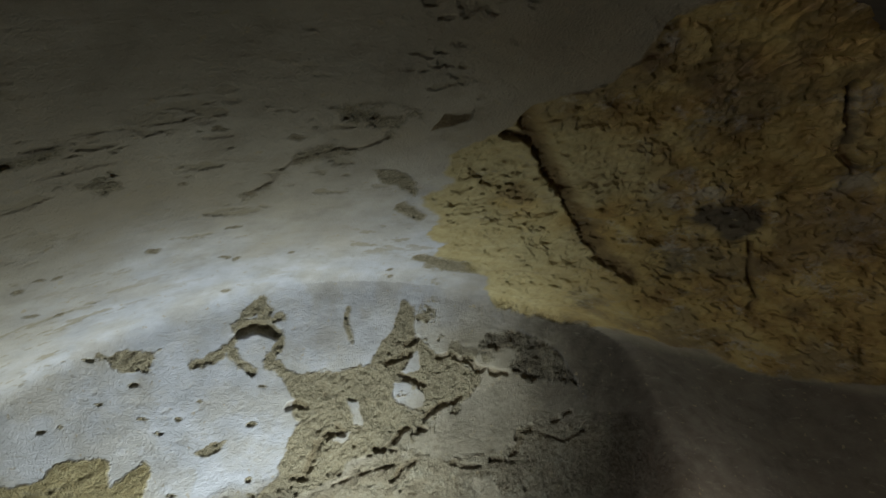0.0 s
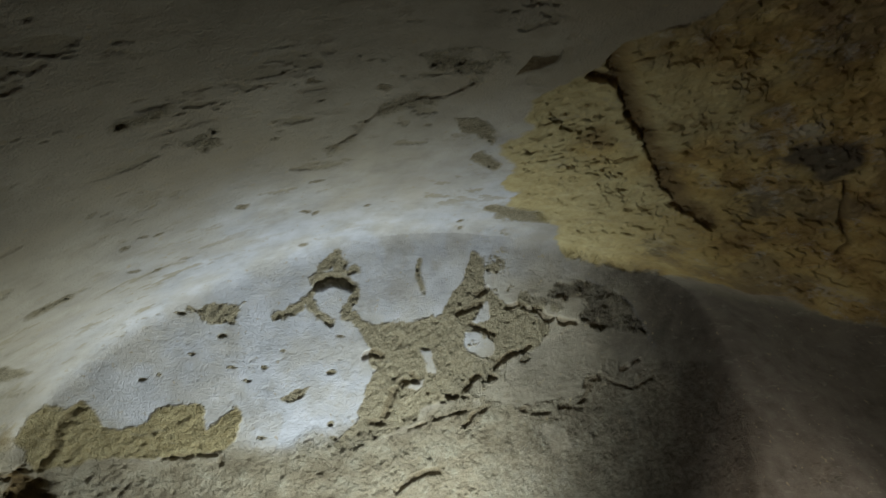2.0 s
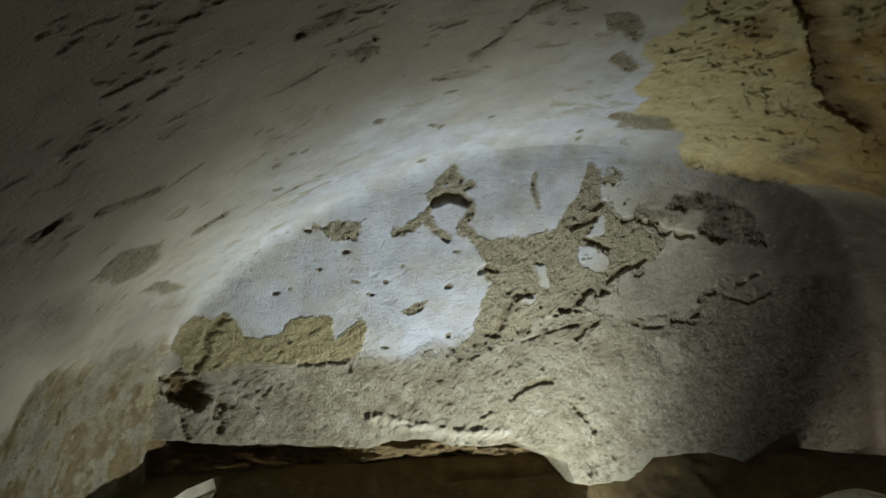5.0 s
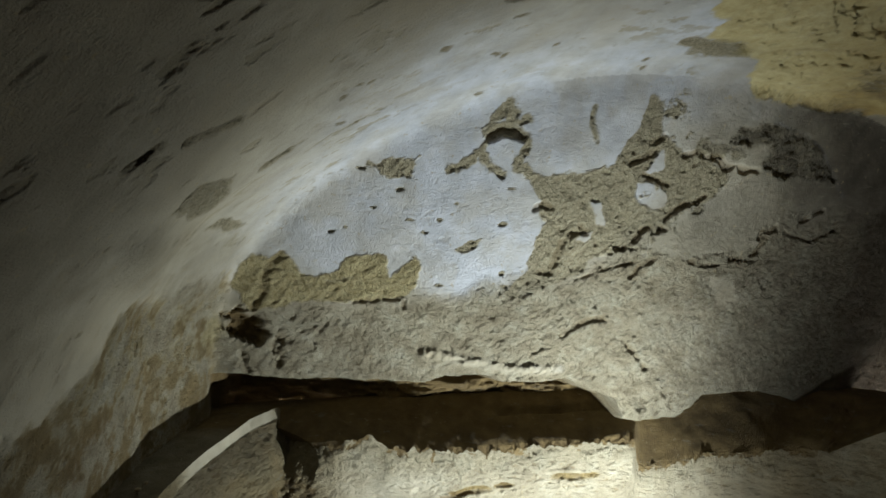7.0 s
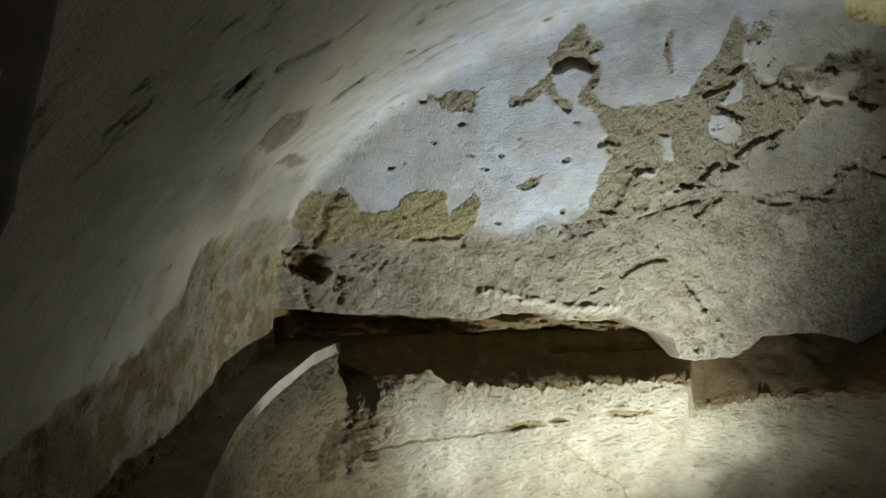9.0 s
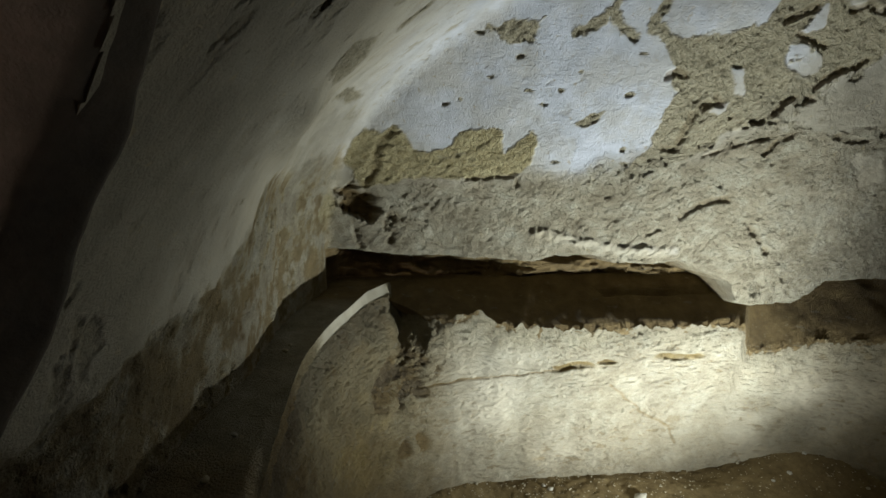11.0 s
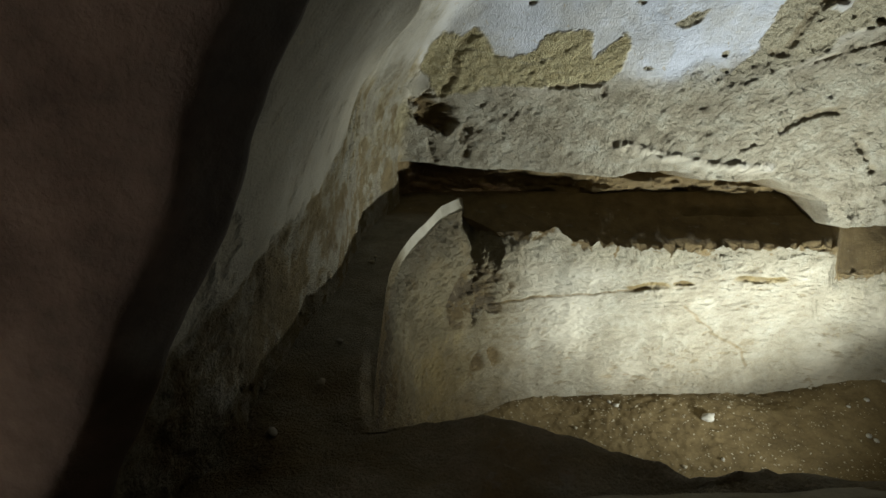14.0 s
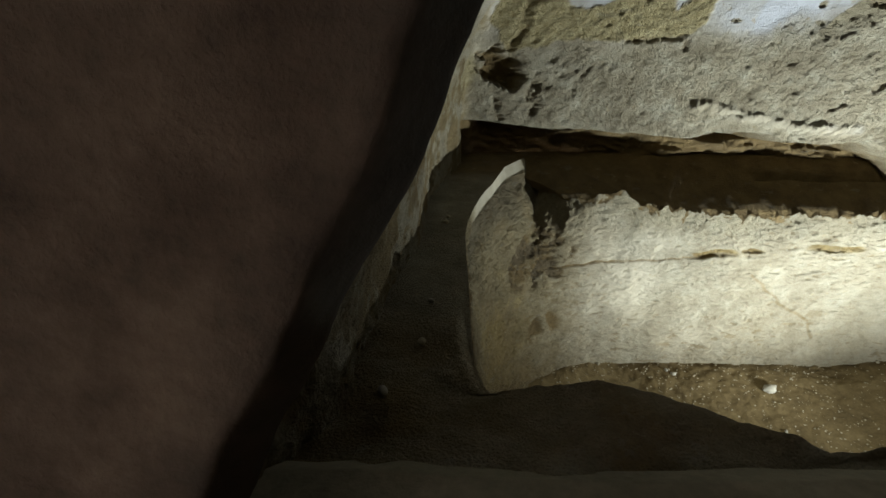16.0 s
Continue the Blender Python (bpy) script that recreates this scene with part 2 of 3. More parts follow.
YELLOW = [(-25.1, 5.8), (-24.8, 6.7), (-24.1, 7.4), (-23.1, 7.2), (-22.5, 7.8), (-21.7, 7.0), (-20.9, 6.1), (-20.1, 5.7), (-19.0, 6.2), (-18.3, 6.9), (-18.2, 7.4), (-16.9, 7.6), (-15.5, 7.5), (-15.3, 6.8), (-14.9, 5.8), (-14.5, 6.4), (-13.9, 7.0), (-13.4, 7.5), (-12.7, 7.3), (-12.7, 6.6), (-12.8, 5.6), (-13.0, 4.9), (-13.7, 4.1), (-16.7, 3.7), (-18.3, 3.6), (-20.2, 3.7), (-21.6, 3.4), (-22.6, 3.1), (-23.5, 2.8), (-24.2, 3.5), (-24.8, 4.6)]
YELLOW_SPLIT = [(-22.5, 7.6), (-23.0, 6.5), (-23.2, 5.4), (-23.2, 4.0), (-23.6, 3.0)]
PIT_RIM = [(-26.2, 2.1), (-25.6, 2.5), (-25.2, 1.6), (-25.4, 0.4), (-26.1, -0.0), (-26.8, 0.9)]
PIT = [(-25.3, 2.5), (-24.5, 2.9), (-23.9, 2.3), (-23.2, 2.0), (-22.7, 0.9), (-23.0, 0.2), (-23.8, 0.7), (-24.5, 1.1)]
SMUDGE = [(-24.0, 0.1), (-23.2, -0.3), (-22.6, -2.2), (-23.3, -2.4), (-24.0, -1.2)]
SMUDGE_B = [(-22.2, 1.2), (-21.3, 0.7), (-21.2, -2.2), (-22.1, -1.7)]
LIME = [(-11.5, 5.6), (-8.0, 6.2), (-4.8, 4.2), (0.0, 2.7), (3.7, -0.5), (1.4, -2.5), (-4.5, -0.4), (-9.3, 2.7)]
LIP = [(-11.5, -0.9), (-10.1, -1.0), (-8.2, -1.6), (-5.7, -2.0), (-3.7, -2.4), (-1.2, -2.6), (0.4, -2.5)]
BOSS = [(-37.8, 12.0), (-36.7, 12.1), (-31.6, 10.6), (-25.7, 8.9), (-25.3, 7.2), (-26.1, 5.4), (-27.9, 4.4), (-31.4, 4.8), (-34.2, 6.3), (-37.1, 9.3)]
FLANK_A = [(-35.8, 13.6), (-35.4, 14.9), (-34.5, 15.6), (-32.3, 15.3), (-31.2, 13.8), (-31.5, 12.9), (-32.7, 12.5)]
FLANK_B = [(-30.8, 10.7), (-29.2, 11.4), (-26.2, 10.4), (-26.9, 10.0)]
OCHRE = [(0.2, 41.9), (-0.3, 39.7), (-1.6, 38.5), (-3.3, 36.5), (-0.4, 34.1), (-2.3, 32.3), (1.0, 30.7), (2.1, 29.2), (4.6, 28.4), (5.0, 27.1), (8.5, 26.7), (11.3, 25.5), (13.0, 23.7), (14.4, 22.4), (18.9, 22.3), (25.6, 21.8), (29.8, 21.9), (34.6, 21.9), (38.5, 20.3), (57.0, 25.0), (62.0, 45.0), (45.0, 62.0), (20.0, 62.0), (4.8, 51.9), (5.0, 49.5), (4.8, 47.0), (3.8, 44.5)]
CRACK_A = [(0.6, 41.2), (4.1, 39.5), (7.5, 37.9), (11.4, 36.0), (15.7, 33.7), (19.5, 31.5), (22.5, 29.9), (24.9, 28.9)]
CRACK_B = [(-0.0, 39.4), (2.6, 39.5)]
CRACK_C = [(33.3, 52.0), (35.5, 49.1), (36.6, 46.7), (38.9, 45.7)]
CRACK_D = [(33.7, 35.6), (35.0, 32.6), (37.0, 29.6), (36.6, 28.4)]
CRACK_E = [(-17.6, 30.1), (-16.9, 31.5), (-16.7, 33.4), (-15.5, 34.3), (-14.1, 35.0), (-12.1, 35.3), (-10.7, 36.7)]
DARKPATCH = [(25.8, 35.9), (26.6, 38.0), (29.2, 38.9), (32.8, 39.3), (33.5, 37.6), (32.5, 34.5), (29.1, 36.2)]
SIDELOSS = [(-9.3, 33.9), (-7.4, 34.3), (-4.1, 33.4), (-3.0, 32.4), (-5.4, 32.9), (-7.0, 32.9)]
SIDE_C = [(-3.3, 31.1), (-0.3, 30.4)]
SIDELOSS_B = [(2.8, 26.4), (6.6, 26.7), (8.7, 26.4), (11.3, 25.5), (9.5, 25.5), (5.7, 25.5)]
BLACKHOLE = [(-7.5, 38.0), (-7.9, 39.6), (-5.2, 40.2), (-4.8, 39.6), (-5.7, 38.7)]
SCAR_A = [(-31.2, 29.0), (-30.9, 30.1), (-29.8, 31.1), (-26.0, 30.3), (-25.5, 29.2), (-28.0, 28.7), (-29.6, 29.6)]
SCAR_B = [(-33.7, 30.2), (-32.6, 30.9), (-32.0, 31.6)]
TOPLOSS = [(-18.0, 37.9), (-15.8, 38.9), (-10.9, 39.4), (-8.9, 38.3), (-10.9, 37.4), (-15.0, 36.8)]
GREY = [(24.2, 32.1), (27.0, 33.6), (30.8, 33.3), (32.1, 29.4), (30.0, 26.6), (26.9, 28.6)]
GREY_B = [(18.4, 26.3), (21.5, 26.7), (24.7, 23.6), (21.4, 23.5)]
CUT = [(11.1, 26.2), (12.9, 26.7), (16.5, 27.0), (19.3, 27.3)]
CUT_B = [(-0.2, 35.9), (5.9, 33.8)]
CUT_C = [(9.5, 37.7), (14.7, 37.0)]
RIM2 = [(33.7, 40.9), (37.3, 43.3), (38.9, 45.7)]
REDROCK = [(34.1, 40.4), (37.4, 43.1), (42.8, 44.7), (45.3, 38.0), (40.4, 35.3), (36.0, 35.7)]
FLECKS = [(-17.0, 11.5), (-19.5, 9.5), (-18.6, 9.9), (-15.3, 13.0), (-14.1, 10.6), (-13.0, 9.6), (-10.8, 12.1), (-12.0, 10.7), (-6.7, 10.5), (-18.4, 14.6), (-6.1, 6.1), (-5.7, 5.0), (-11.0, 5.1), (-18.1, 5.5)]
SHADOWS = [(-24.5, 34.8), (-23.0, 30.3), (-16.5, 27.1), (-20.4, 24.4), (-30.9, 32.9), (-18.5, 35.1), (-17.7, 36.3), (2.2, 24.0), (-11.5, 21.0), (-22.8, 18.8), (-13.2, 24.2), (-25.3, 22.1), (-24.5, 18.9)]
# undercut breaks in the plaster: half width in degrees, then the line
FISSURES = [
    (0.3, [(-4.3, 12.0), (-3.5, 12.3), (-2.7, 12.1)]),
    (0.3, [(-1.7, 6.8), (-1.3, 8.0), (-1.1, 9.3), (-0.2, 10.0), (0.3, 10.4), (0.9, 10.0)]),
    (0.22, [(2.1, 8.9), (2.7, 8.5), (3.7, 8.8), (4.6, 8.6), (5.3, 9.0), (5.8, 8.6)]),
    (0.22, [(5.6, 9.4), (6.0, 10.3), (6.8, 10.6), (8.3, 10.5)]),
    (0.3, [(3.7, 16.2), (4.6, 16.6), (5.7, 17.3)]),
    (0.2, [(5.1, 15.3), (6.4, 15.0), (7.7, 14.5)]),
    (0.32, [(8.8, 17.2), (10.0, 17.5), (10.9, 17.1), (12.0, 17.1), (13.1, 16.3), (13.9, 16.3), (15.1, 16.1), (16.3, 16.0)]),
    (0.25, [(8.1, 11.4), (8.8, 12.1), (9.7, 12.8), (11.0, 13.1), (11.7, 13.7)]),
    (0.22, [(5.9, 6.0), (6.6, 7.0), (7.6, 7.5), (8.2, 7.7)]),
    (0.26, [(11.5, 7.6), (12.5, 7.3), (13.7, 7.2), (14.7, 7.6), (16.0, 7.9), (17.4, 8.0), (17.9, 8.5), (18.4, 9.8)]),
    (0.25, [(17.9, 9.9), (18.1, 10.5), (19.6, 10.8)]),
    (0.06, [(0.5, 5.6), (2.9, 6.6), (5.9, 7.3), (8.6, 7.9)]),
    (0.25, [(0.3, 0.5), (1.3, 1.4), (2.5, 2.0), (4.2, 2.1)]),
    (0.22, [(6.4, -0.4), (7.5, -1.3), (8.6, -2.6)]),
    (0.22, [(21.8, 11.7), (23.7, 12.6)]),
    (0.3, [(-2.8, 6.4), (-1.6, 6.3)]),
    (0.16, [(-17.2, 3.7), (-13.6, 3.9), (-13.5, 3.1)]),
    (0.3, [(5.4, 18.1), (6.2, 18.6)]),
    (0.15, [(26.0, 11.1), (23.1, 9.7), (19.5, 10.6)]),
]
ROUGH = [(-25.6, 0.5), (-25.1, 2.3), (-21.1, 3.0), (-13.4, 3.8), (-8.4, 3.4), (-2.4, 5.5), (2.1, 6.6), (8.2, 11.3), (15.1, 11.0), (25.4, 11.2), (30.0, 12.5), (36.2, 6.0), (38.8, -12.6), (-24.8, -8.6)]
HOLES = [(-23.0, 30.3), (-24.1, 34.8), (-20.5, 24.5), (-15.9, 27.2), (-18.2, 35.1), (-30.9, 32.9), (-7.0, 39.0), (-5.7, 39.8), (-9.1, 25.3), (-14.3, 24.3), (1.6, 24.7), (-11.4, 21.0), (-22.8, 18.8), (20.8, 25.8), (23.2, 24.0), (-26.2, 21.9), (-26.9, 21.0), (-15.2, 13.1), (-6.6, 13.5), (-18.0, 37.9), (-9.2, 8.8), (-8.0, 17.8), (-30.2, 29.1), (-27.3, 29.0)]
HOLES_FLANK = [(-42.4, 21.1), (-31.0, 23.8), (-37.4, 8.8), (-38.8, 5.9), (-38.9, 8.4), (-39.7, 12.3), (-3.1, 12.0), (-0.2, 10.0)]
SCARS = [[(-41.2, 17.9), (-40.0, 19.0)], [(-29.5, 15.8), (-28.1, 17.0)], [(-38.3, 19.0), (-35.5, 20.1)]]


def front_at(z):
    """Where the vault ends towards the chamber: upright jambs below, the crown reaches further out."""
    return 0.58 - 0.36 * step(1.28, 1.62, z)


def vault_at(x, y, z):
    out = np.maximum(z - 0.065 + 0.09 * (y - 1), 0) / 1.809
    v = ((np.abs((x - 0.676) / 1.625) ** 2.144 + out ** 2.144) ** (1 / 2.144) - 1) * 1.5
    v = v - 0.10 * step(0.9, 1.6, x) * step(1.15, 1.6, y)
    v = v - 0.05 * np.exp(-((y - 1.5) / 0.25) ** 2 - ((z - 1.25) / 0.22) ** 2) * step(0.1, -0.3, x)
    # the foot of the vault stands upright beside the trough
    foot = -0.672 + 0.085 * step(1.55, 1.95, y) - 0.065 * step(1.35, 0.8, y) - 0.10 * step(0.82, 0.6, y) - x
    h = np.maximum(0.12 - np.abs(v - foot), 0) / 0.12
    return np.maximum(v, foot) + h * h * 0.03


def back_at(x, y, z):
    h = np.maximum(z, 0.5) - 1.2
    return (y - (1.77 - 0.367 * h - 0.156 * h * h - 0.055 * (x - 0.5) + 0.059 * (x - 0.5) ** 2)) * 0.93


def niche_at(p):
    a, b = vault_at(*p), back_at(*p)
    h = np.maximum(0.035 - np.abs(a - b), 0) / 0.035
    return np.maximum(a, b) + h * h * 0.009


def back_edge(x):
    """Height of the broken lower edge of the back wall, with a stump of masonry left hanging."""
    return np.interp(x, [-0.6, -0.36, -0.22, 0.07, 0.14, 0.25, 0.33, 0.44, 0.54, 0.6, 0.65, 0.72, 0.775, 0.88, 0.98, 1.02, 1.07, 1.32, 1.46, 1.56, 1.66, 1.8],
                     [0.965, 0.937, 0.938, 0.922, 0.94, 0.941, 0.916, 0.908, 0.926, 0.89, 0.872, 0.848, 0.762, 0.752, 0.757, 0.79, 0.838, 0.844, 0.803, 0.755, 0.78, 0.795])


def build_niche():
    cols, rows_n = 1040, 800
    a, b = np.meshgrid(np.linspace(-64, 65, cols), np.linspace(-26, 60, rows_n))
    way = np.stack([np.tan(np.radians(a)), np.ones_like(a), np.tan(np.radians(b))])
    way /= np.linalg.norm(way, axis=0)
    hub = HUB[:, None, None]
    lo, hi = np.full(a.shape, 0.2), np.full(a.shape, 4.0)
    for _ in range(26):
        m = (lo + hi) / 2
        inside = niche_at(hub + way * m) < 0
        lo, hi = np.where(inside, m, lo), np.where(inside, hi, m)
    p = hub + way * lo
    is_back = back_at(*p) > vault_at(*p)
    # ragged outlines
    rag = rough(p, 0.05, 5, 9, 0.68)
    wa = a + 0.28 * rough(p, 0.05, 5, 3, 0.75)
    wb = b + 0.28 * rough(p, 0.05, 5, 4, 0.75)
    blotch = rough(p, 0.13, 5, 10, 0.6)

    def patch(points, soft=0.12, ragged=0.3):
        return step(soft, -soft, polygon(wa, wb, points) + ragged * rag)

    def line(points, width, soft=0.16, ragged=0.2):
        return step(width + soft, width - soft, stroke(wa, wb, points) + ragged * rag)

    top = np.maximum.reduce
    round_ = np.arctan2(p[2] - 0.065, p[0] - 0.676)
    drawn = np.stack([round_ * 0.88 + 0.15 * p[1], p[1], 0 * a])
    flat = np.where(is_back, p, drawn)

    # where the plaster has come away down to the mortar
    plates = top([patch(ISLAND), patch(ISLAND_B), patch(ISLAND_C), patch(ISLAND_D)])
    mortar = patch(MORTAR, 0.14, 0.55) * (1 - plates)
    crumbs = step(0.9, -0.9, polygon(wa, wb, MORTAR) - 2.2 + 2.0 * blotch) * step(0.12, 0.3, rough(p, 0.045, 4, 61, 0.65)) * step(3, 6, a)
    small = top([line(LOOP_A, 0.42, 0.16, 0.7), line(LOOP_B, 0.40, 0.16, 0.7), line(LOOP_C, 0.30, 0.16, 0.6), line(LOOP_D, 0.32, 0.16, 0.7), patch(SQUARE, 0.12, 0.7), patch(LEAF), line(LITTLE, 0.2) * step(-0.4, 0.0, rag)])
    on_vault = top([patch(FLANK_A, 0.2, 0.6), patch(FLANK_B, 0.2, 0.6), patch(SIDELOSS), line(SIDE_C, 0.35), patch(SIDELOSS_B, 0.2, 0.8), patch(TOPLOSS, 0.3, 1.2) * step(-0.15, 0.05, rag),
                    0.8 * line(CRACK_E, 0.75, 0.4) * step(-0.05, 0.15, blotch + 0.5 * rag), patch(SCAR_A, 0.3, 1.2) * step(-0.1, 0.1, rag), line(SCAR_B, 0.4, 0.3)] + [line(k, 0.28, 0.2) for k in SCARS])
    flecks = np.zeros_like(a)
    sizes = random.Random(4)
    for x, y in FLECKS:
        rx, ry = sizes.uniform(0.15, 0.42), sizes.uniform(0.1, 0.2)
        flecks = np.maximum(flecks, step(1.2, 0.7, np.hypot((wa - x) / rx, (wb - y) / ry) + 0.5 * rag))
    loss = top([mortar, 0.9 * crumbs, small, on_vault, flecks])
    yellow = np.maximum(patch(YELLOW, 0.12, 0.4), 0.85 * patch(PIT_RIM, 0.4, 0.8))
    ochre = step(0.25, -0.25, polygon(wa, wb, OCHRE) + 1.3 * rough(p, 0.10, 5, 11, 0.7) * step(50, 42, b) + 6.0 * rough(p, 0.2, 4, 11, 0.6) * step(40, 50, b))
    light_rock = 0.85 * step(30, 14, a + 4 * rag) * step(0.0, 0.3, rough(p, 0.25, 3, 13) + 0.4) * step(44, 38, b + 3 * rag)
    # crumbling lower part, smoother skins left on it
    skins = top([patch(PLATE, 0.2, 0.8), patch(PLATE_B, 0.2, 0.6), patch(PLATE_C, 0.2, 0.6)])
    worn = step(1.8, -1.2, polygon(wa, wb, ROUGH) + 2.4 * blotch)
    boss = patch(BOSS, 1.6, 0.4)
    # the foot of the vault is stripped to rough brown rock
    foot_top = np.interp(a, [-60, -46, -42, -38.5, -36.8, -35.6, -33, -32, -28, -25], [-6, -1.0, 0.5, 1.4, 2.6, 5.5, 6.0, 5.0, 4.4, 5.8])
    flank = step(0.9, -0.9, b - foot_top + 2.2 * rag + 0.8 * blotch) * step(-25.0, -26.5, a + rag)
    corner = step(-25.0, -26.5, a + rag) * step(7.0, 5.0, b + rag) * step(-33, -30, a)
    worn = top([worn * (1 - 0.75 * skins), 0.9 * corner, 0.3 * boss, 0.95 * flank * (1 - boss), patch(DARKROUGH, 0.3, 0.8)]) * (1 - yellow)
    # holes, cracks and undercut breaks
    hole = np.zeros_like(a)
    for x, y in HOLES + HOLES_FLANK + SHADOWS:
        rx, ry = sizes.uniform(0.2, 0.5), sizes.uniform(0.11, 0.24)
        rx = rx * (0.45 if x < -28 else 1.0)
        hole = np.maximum(hole, (0.6 if x < -28 else 1.0) * step(1.2, 0.6, 0.9 * rag + np.hypot((wa - x - 0.3 * (wb - y)) / rx, (wb - y) / ry)))
    hole = top([hole, line(LOOP_HOLE, 0.42), patch(BLACKHOLE)])
    pit = np.maximum(patch(PIT, 0.3, 0.8), 0.35 * top([patch(SMUDGE, 0.3, 0.9), patch(SMUDGE_B, 0.3, 0.9)]) * step(-0.1, 0.15, rag))
    crack = top([line(CRACK_A, 0.7, 0.4, 0.5), line(CRACK_B, 0.3, 0.3), line(CRACK_C, 0.35, 0.4), line(CRACK_D, 0.2, 0.3), 0.3 * line(YELLOW_SPLIT, 0.22)])
    thin = np.zeros_like(a)
    for width, pts in FISSURES:
        thin = np.maximum(thin, line(pts, width, 0.12) * step(-0.35, -0.1, rough(p, 0.035, 3, 62)))
    thin = top([thin, 0.7 * line(CRACK_E, 0.14), 0.6 * line(CUT, 0.18), 0.5 * line(CUT_B, 0.12), 0.4 * line(CUT_C, 0.15), 0.6 * line(RIM2, 0.25)])
    veins = step(0.05, 0.015, np.abs(rough(p, 0.16, 4, 17, 0.6))) * step(0.1, 0.4, rough(p, 0.2, 2, 18)) * np.maximum(worn, loss)
    speck = step(0.3, 0.45, rough(flat, 0.022, 2, 21)) * step(-0.15, 0.35, rough(p, 0.2, 3, 22)) * (1 - ochre) * (1 - 0.6 * is_back)
    scar = step(0.22, 0.30, rough(flat, 0.045, 5, 23, 0.68)) * step(-0.2, 0.2, rough(p, 0.3, 2, 24)) * (1 - ochre) * (1 - 0.7 * is_back)
    # broken lower edge
    edge = back_edge(p[0]) + 0.010 * rough(p, 0.06, 5, 31, 0.65)
    under = step(0.003, -0.004, p[2] - edge) * step(-0.04, 0.02, back_at(*p) - vault_at(*p))
    stain = rough(p, 0.06, 5, 16, 0.7)
    earth = top([under, 0.18 * hole, np.clip(1.8 * pit, 0, 1), 0.95 * crack, 0.45 * thin, 0.8 * flank * step(-0.05, 0.25, stain + 0.15 * step(4, -4, b)), 0.5 * corner * step(0.0, 0.3, stain), 0.85 * patch(BLACKHOLE), 0.55 * patch(REDROCK, 0.6, 1.5)])
    smooth_plaster = (1 - loss) * (1 - yellow) * (1 - worn) * (1 - ochre) * (1 - under)
    # cool lime wash about the crown of the back wall and on the vault just above it
    wash = np.exp(-((a + 9) / 17) ** 4) * step(2.5, 6.5, b + rag) * step(31, 21, b + 2 * rag)
    wash = np.maximum(wash, np.exp(-((a - 3) / 12) ** 2) * step(18, 22, b) * step(39, 27, b + 2 * rag))
    wash = wash * (1 - 0.85 * step(-3, 1, a) * step(14, 11, b))
    cloud = 0.55 + 0.45 * step(-0.35, 0.3, rough(p, 0.10, 5, 25, 0.65))
    blue = np.clip(wash * smooth_plaster * cloud + 0.2 * plates * step(9, 4, a) + 0.45 * patch(LIME, 1.2, 1.5) * cloud * (1 - loss), 0, 1)
    blue = np.maximum(blue, 0.5 * line(STRIP, 0.18) * step(-0.4, 0.0, rag))
    # soot and dark patches; the later layers paint in shade as well
    soot_shade = 0.75 * patch(DARKROUGH, 0.7, 1.2) * step(-0.4, 0.1, blotch + 0.4 * rag)
    soot_shade = top([soot_shade, 0.9 * patch(DARKPATCH, 0.5, 1.0), 0.55 * top([patch(GREY, 0.5, 1.4), patch(GREY_B, 0.5, 1.2)]) * step(0.0, 0.2, rag), 0.4 * skins * step(5, 12, a), 0.7 * line(CRACK_C, 1.0, 0.8) * step(-0.1, 0.2, rag)])
    # sooty to the right, with the beam's falloff put into the colour
    soot_shade = top([soot_shade, 0.85 * step(11, 25, a + 6 * blotch) * is_back * step(4, 15, b + 2 * rag) * (1 - ochre), 0.8 * step(22, 30, a + 2 * rag) * step(23, 20, b) * (1 - ochre)])
    # the same lower down on the right; also greyer along the crown
    soot_shade = top([soot_shade, 0.65 * step(6, 22, a + 4 * blotch) * is_back * step(16, 6, b), 0.28 * wash * is_back * step(15.5, 18.5, b + blotch) * step(-7, -3, a)])
    # shade of the flank's front strip, painted in together with soot
    soot_shade = top([soot_shade, 0.4 * step(1.2, 0.66, p[1] + 0.10 * blotch) * step(1.75, 1.35, p[2]) * (p[0] < 0.3)])
    # sooty plaster and painted falloff right of the crown
    soot_shade = top([soot_shade, 0.4 * step(4, 14, a + 5 * blotch) * step(17, 19, b) * step(31, 23, b + 2 * rag) * (1 - ochre)])
    # soot and dimness painted on the crown's front, which the torch overlights
    soot_shade = top([soot_shade, 0.3 * step(0.95, 0.55, p[1] + 0.12 * blotch) * step(1.4, 1.6, p[2]) * step(1.2, 0.7, p[0]) * (1 - ochre)])
    lip = line(LIP, 0.35, 0.25)
    fields = dict(loss=np.maximum(loss, 0.85 * hole) * (1 - lip), yellow=yellow, pale=light_rock, ochre=np.maximum(ochre, 0.6 * flank * step(-0.25, 0.15, stain)), worn=worn * (1 - 0.8 * lip), soot_shade=soot_shade, blue=blue, earth=np.maximum(earth, 0.12 * speck), scar=scar)
    # relief
    trowel = rough(np.where(is_back, p * np.array((1.0, 1.0, 2.5))[:, None, None], drawn * np.array((0.6, 1.0, 1.0))[:, None, None]), 0.03, 3, 50, 0.6)
    depth = 0.0028 * np.where(is_back, 0.35, 1.0) * trowel * (1 - ochre) + 0.010 * rough(p, 0.45, 2, 41) + 0.003 * rough(p, 0.12, 2, 42)
    depth += 0.005 * loss + 0.0035 * yellow + 0.002 * worn
    grain = rough(p, 0.017, 2, 44, 0.7)
    dents = step(0.25, 0.5, rough(p, 0.017, 2, 45, 0.6))
    shelf = rough(p, 0.11, 5, 48, 0.62) * 5
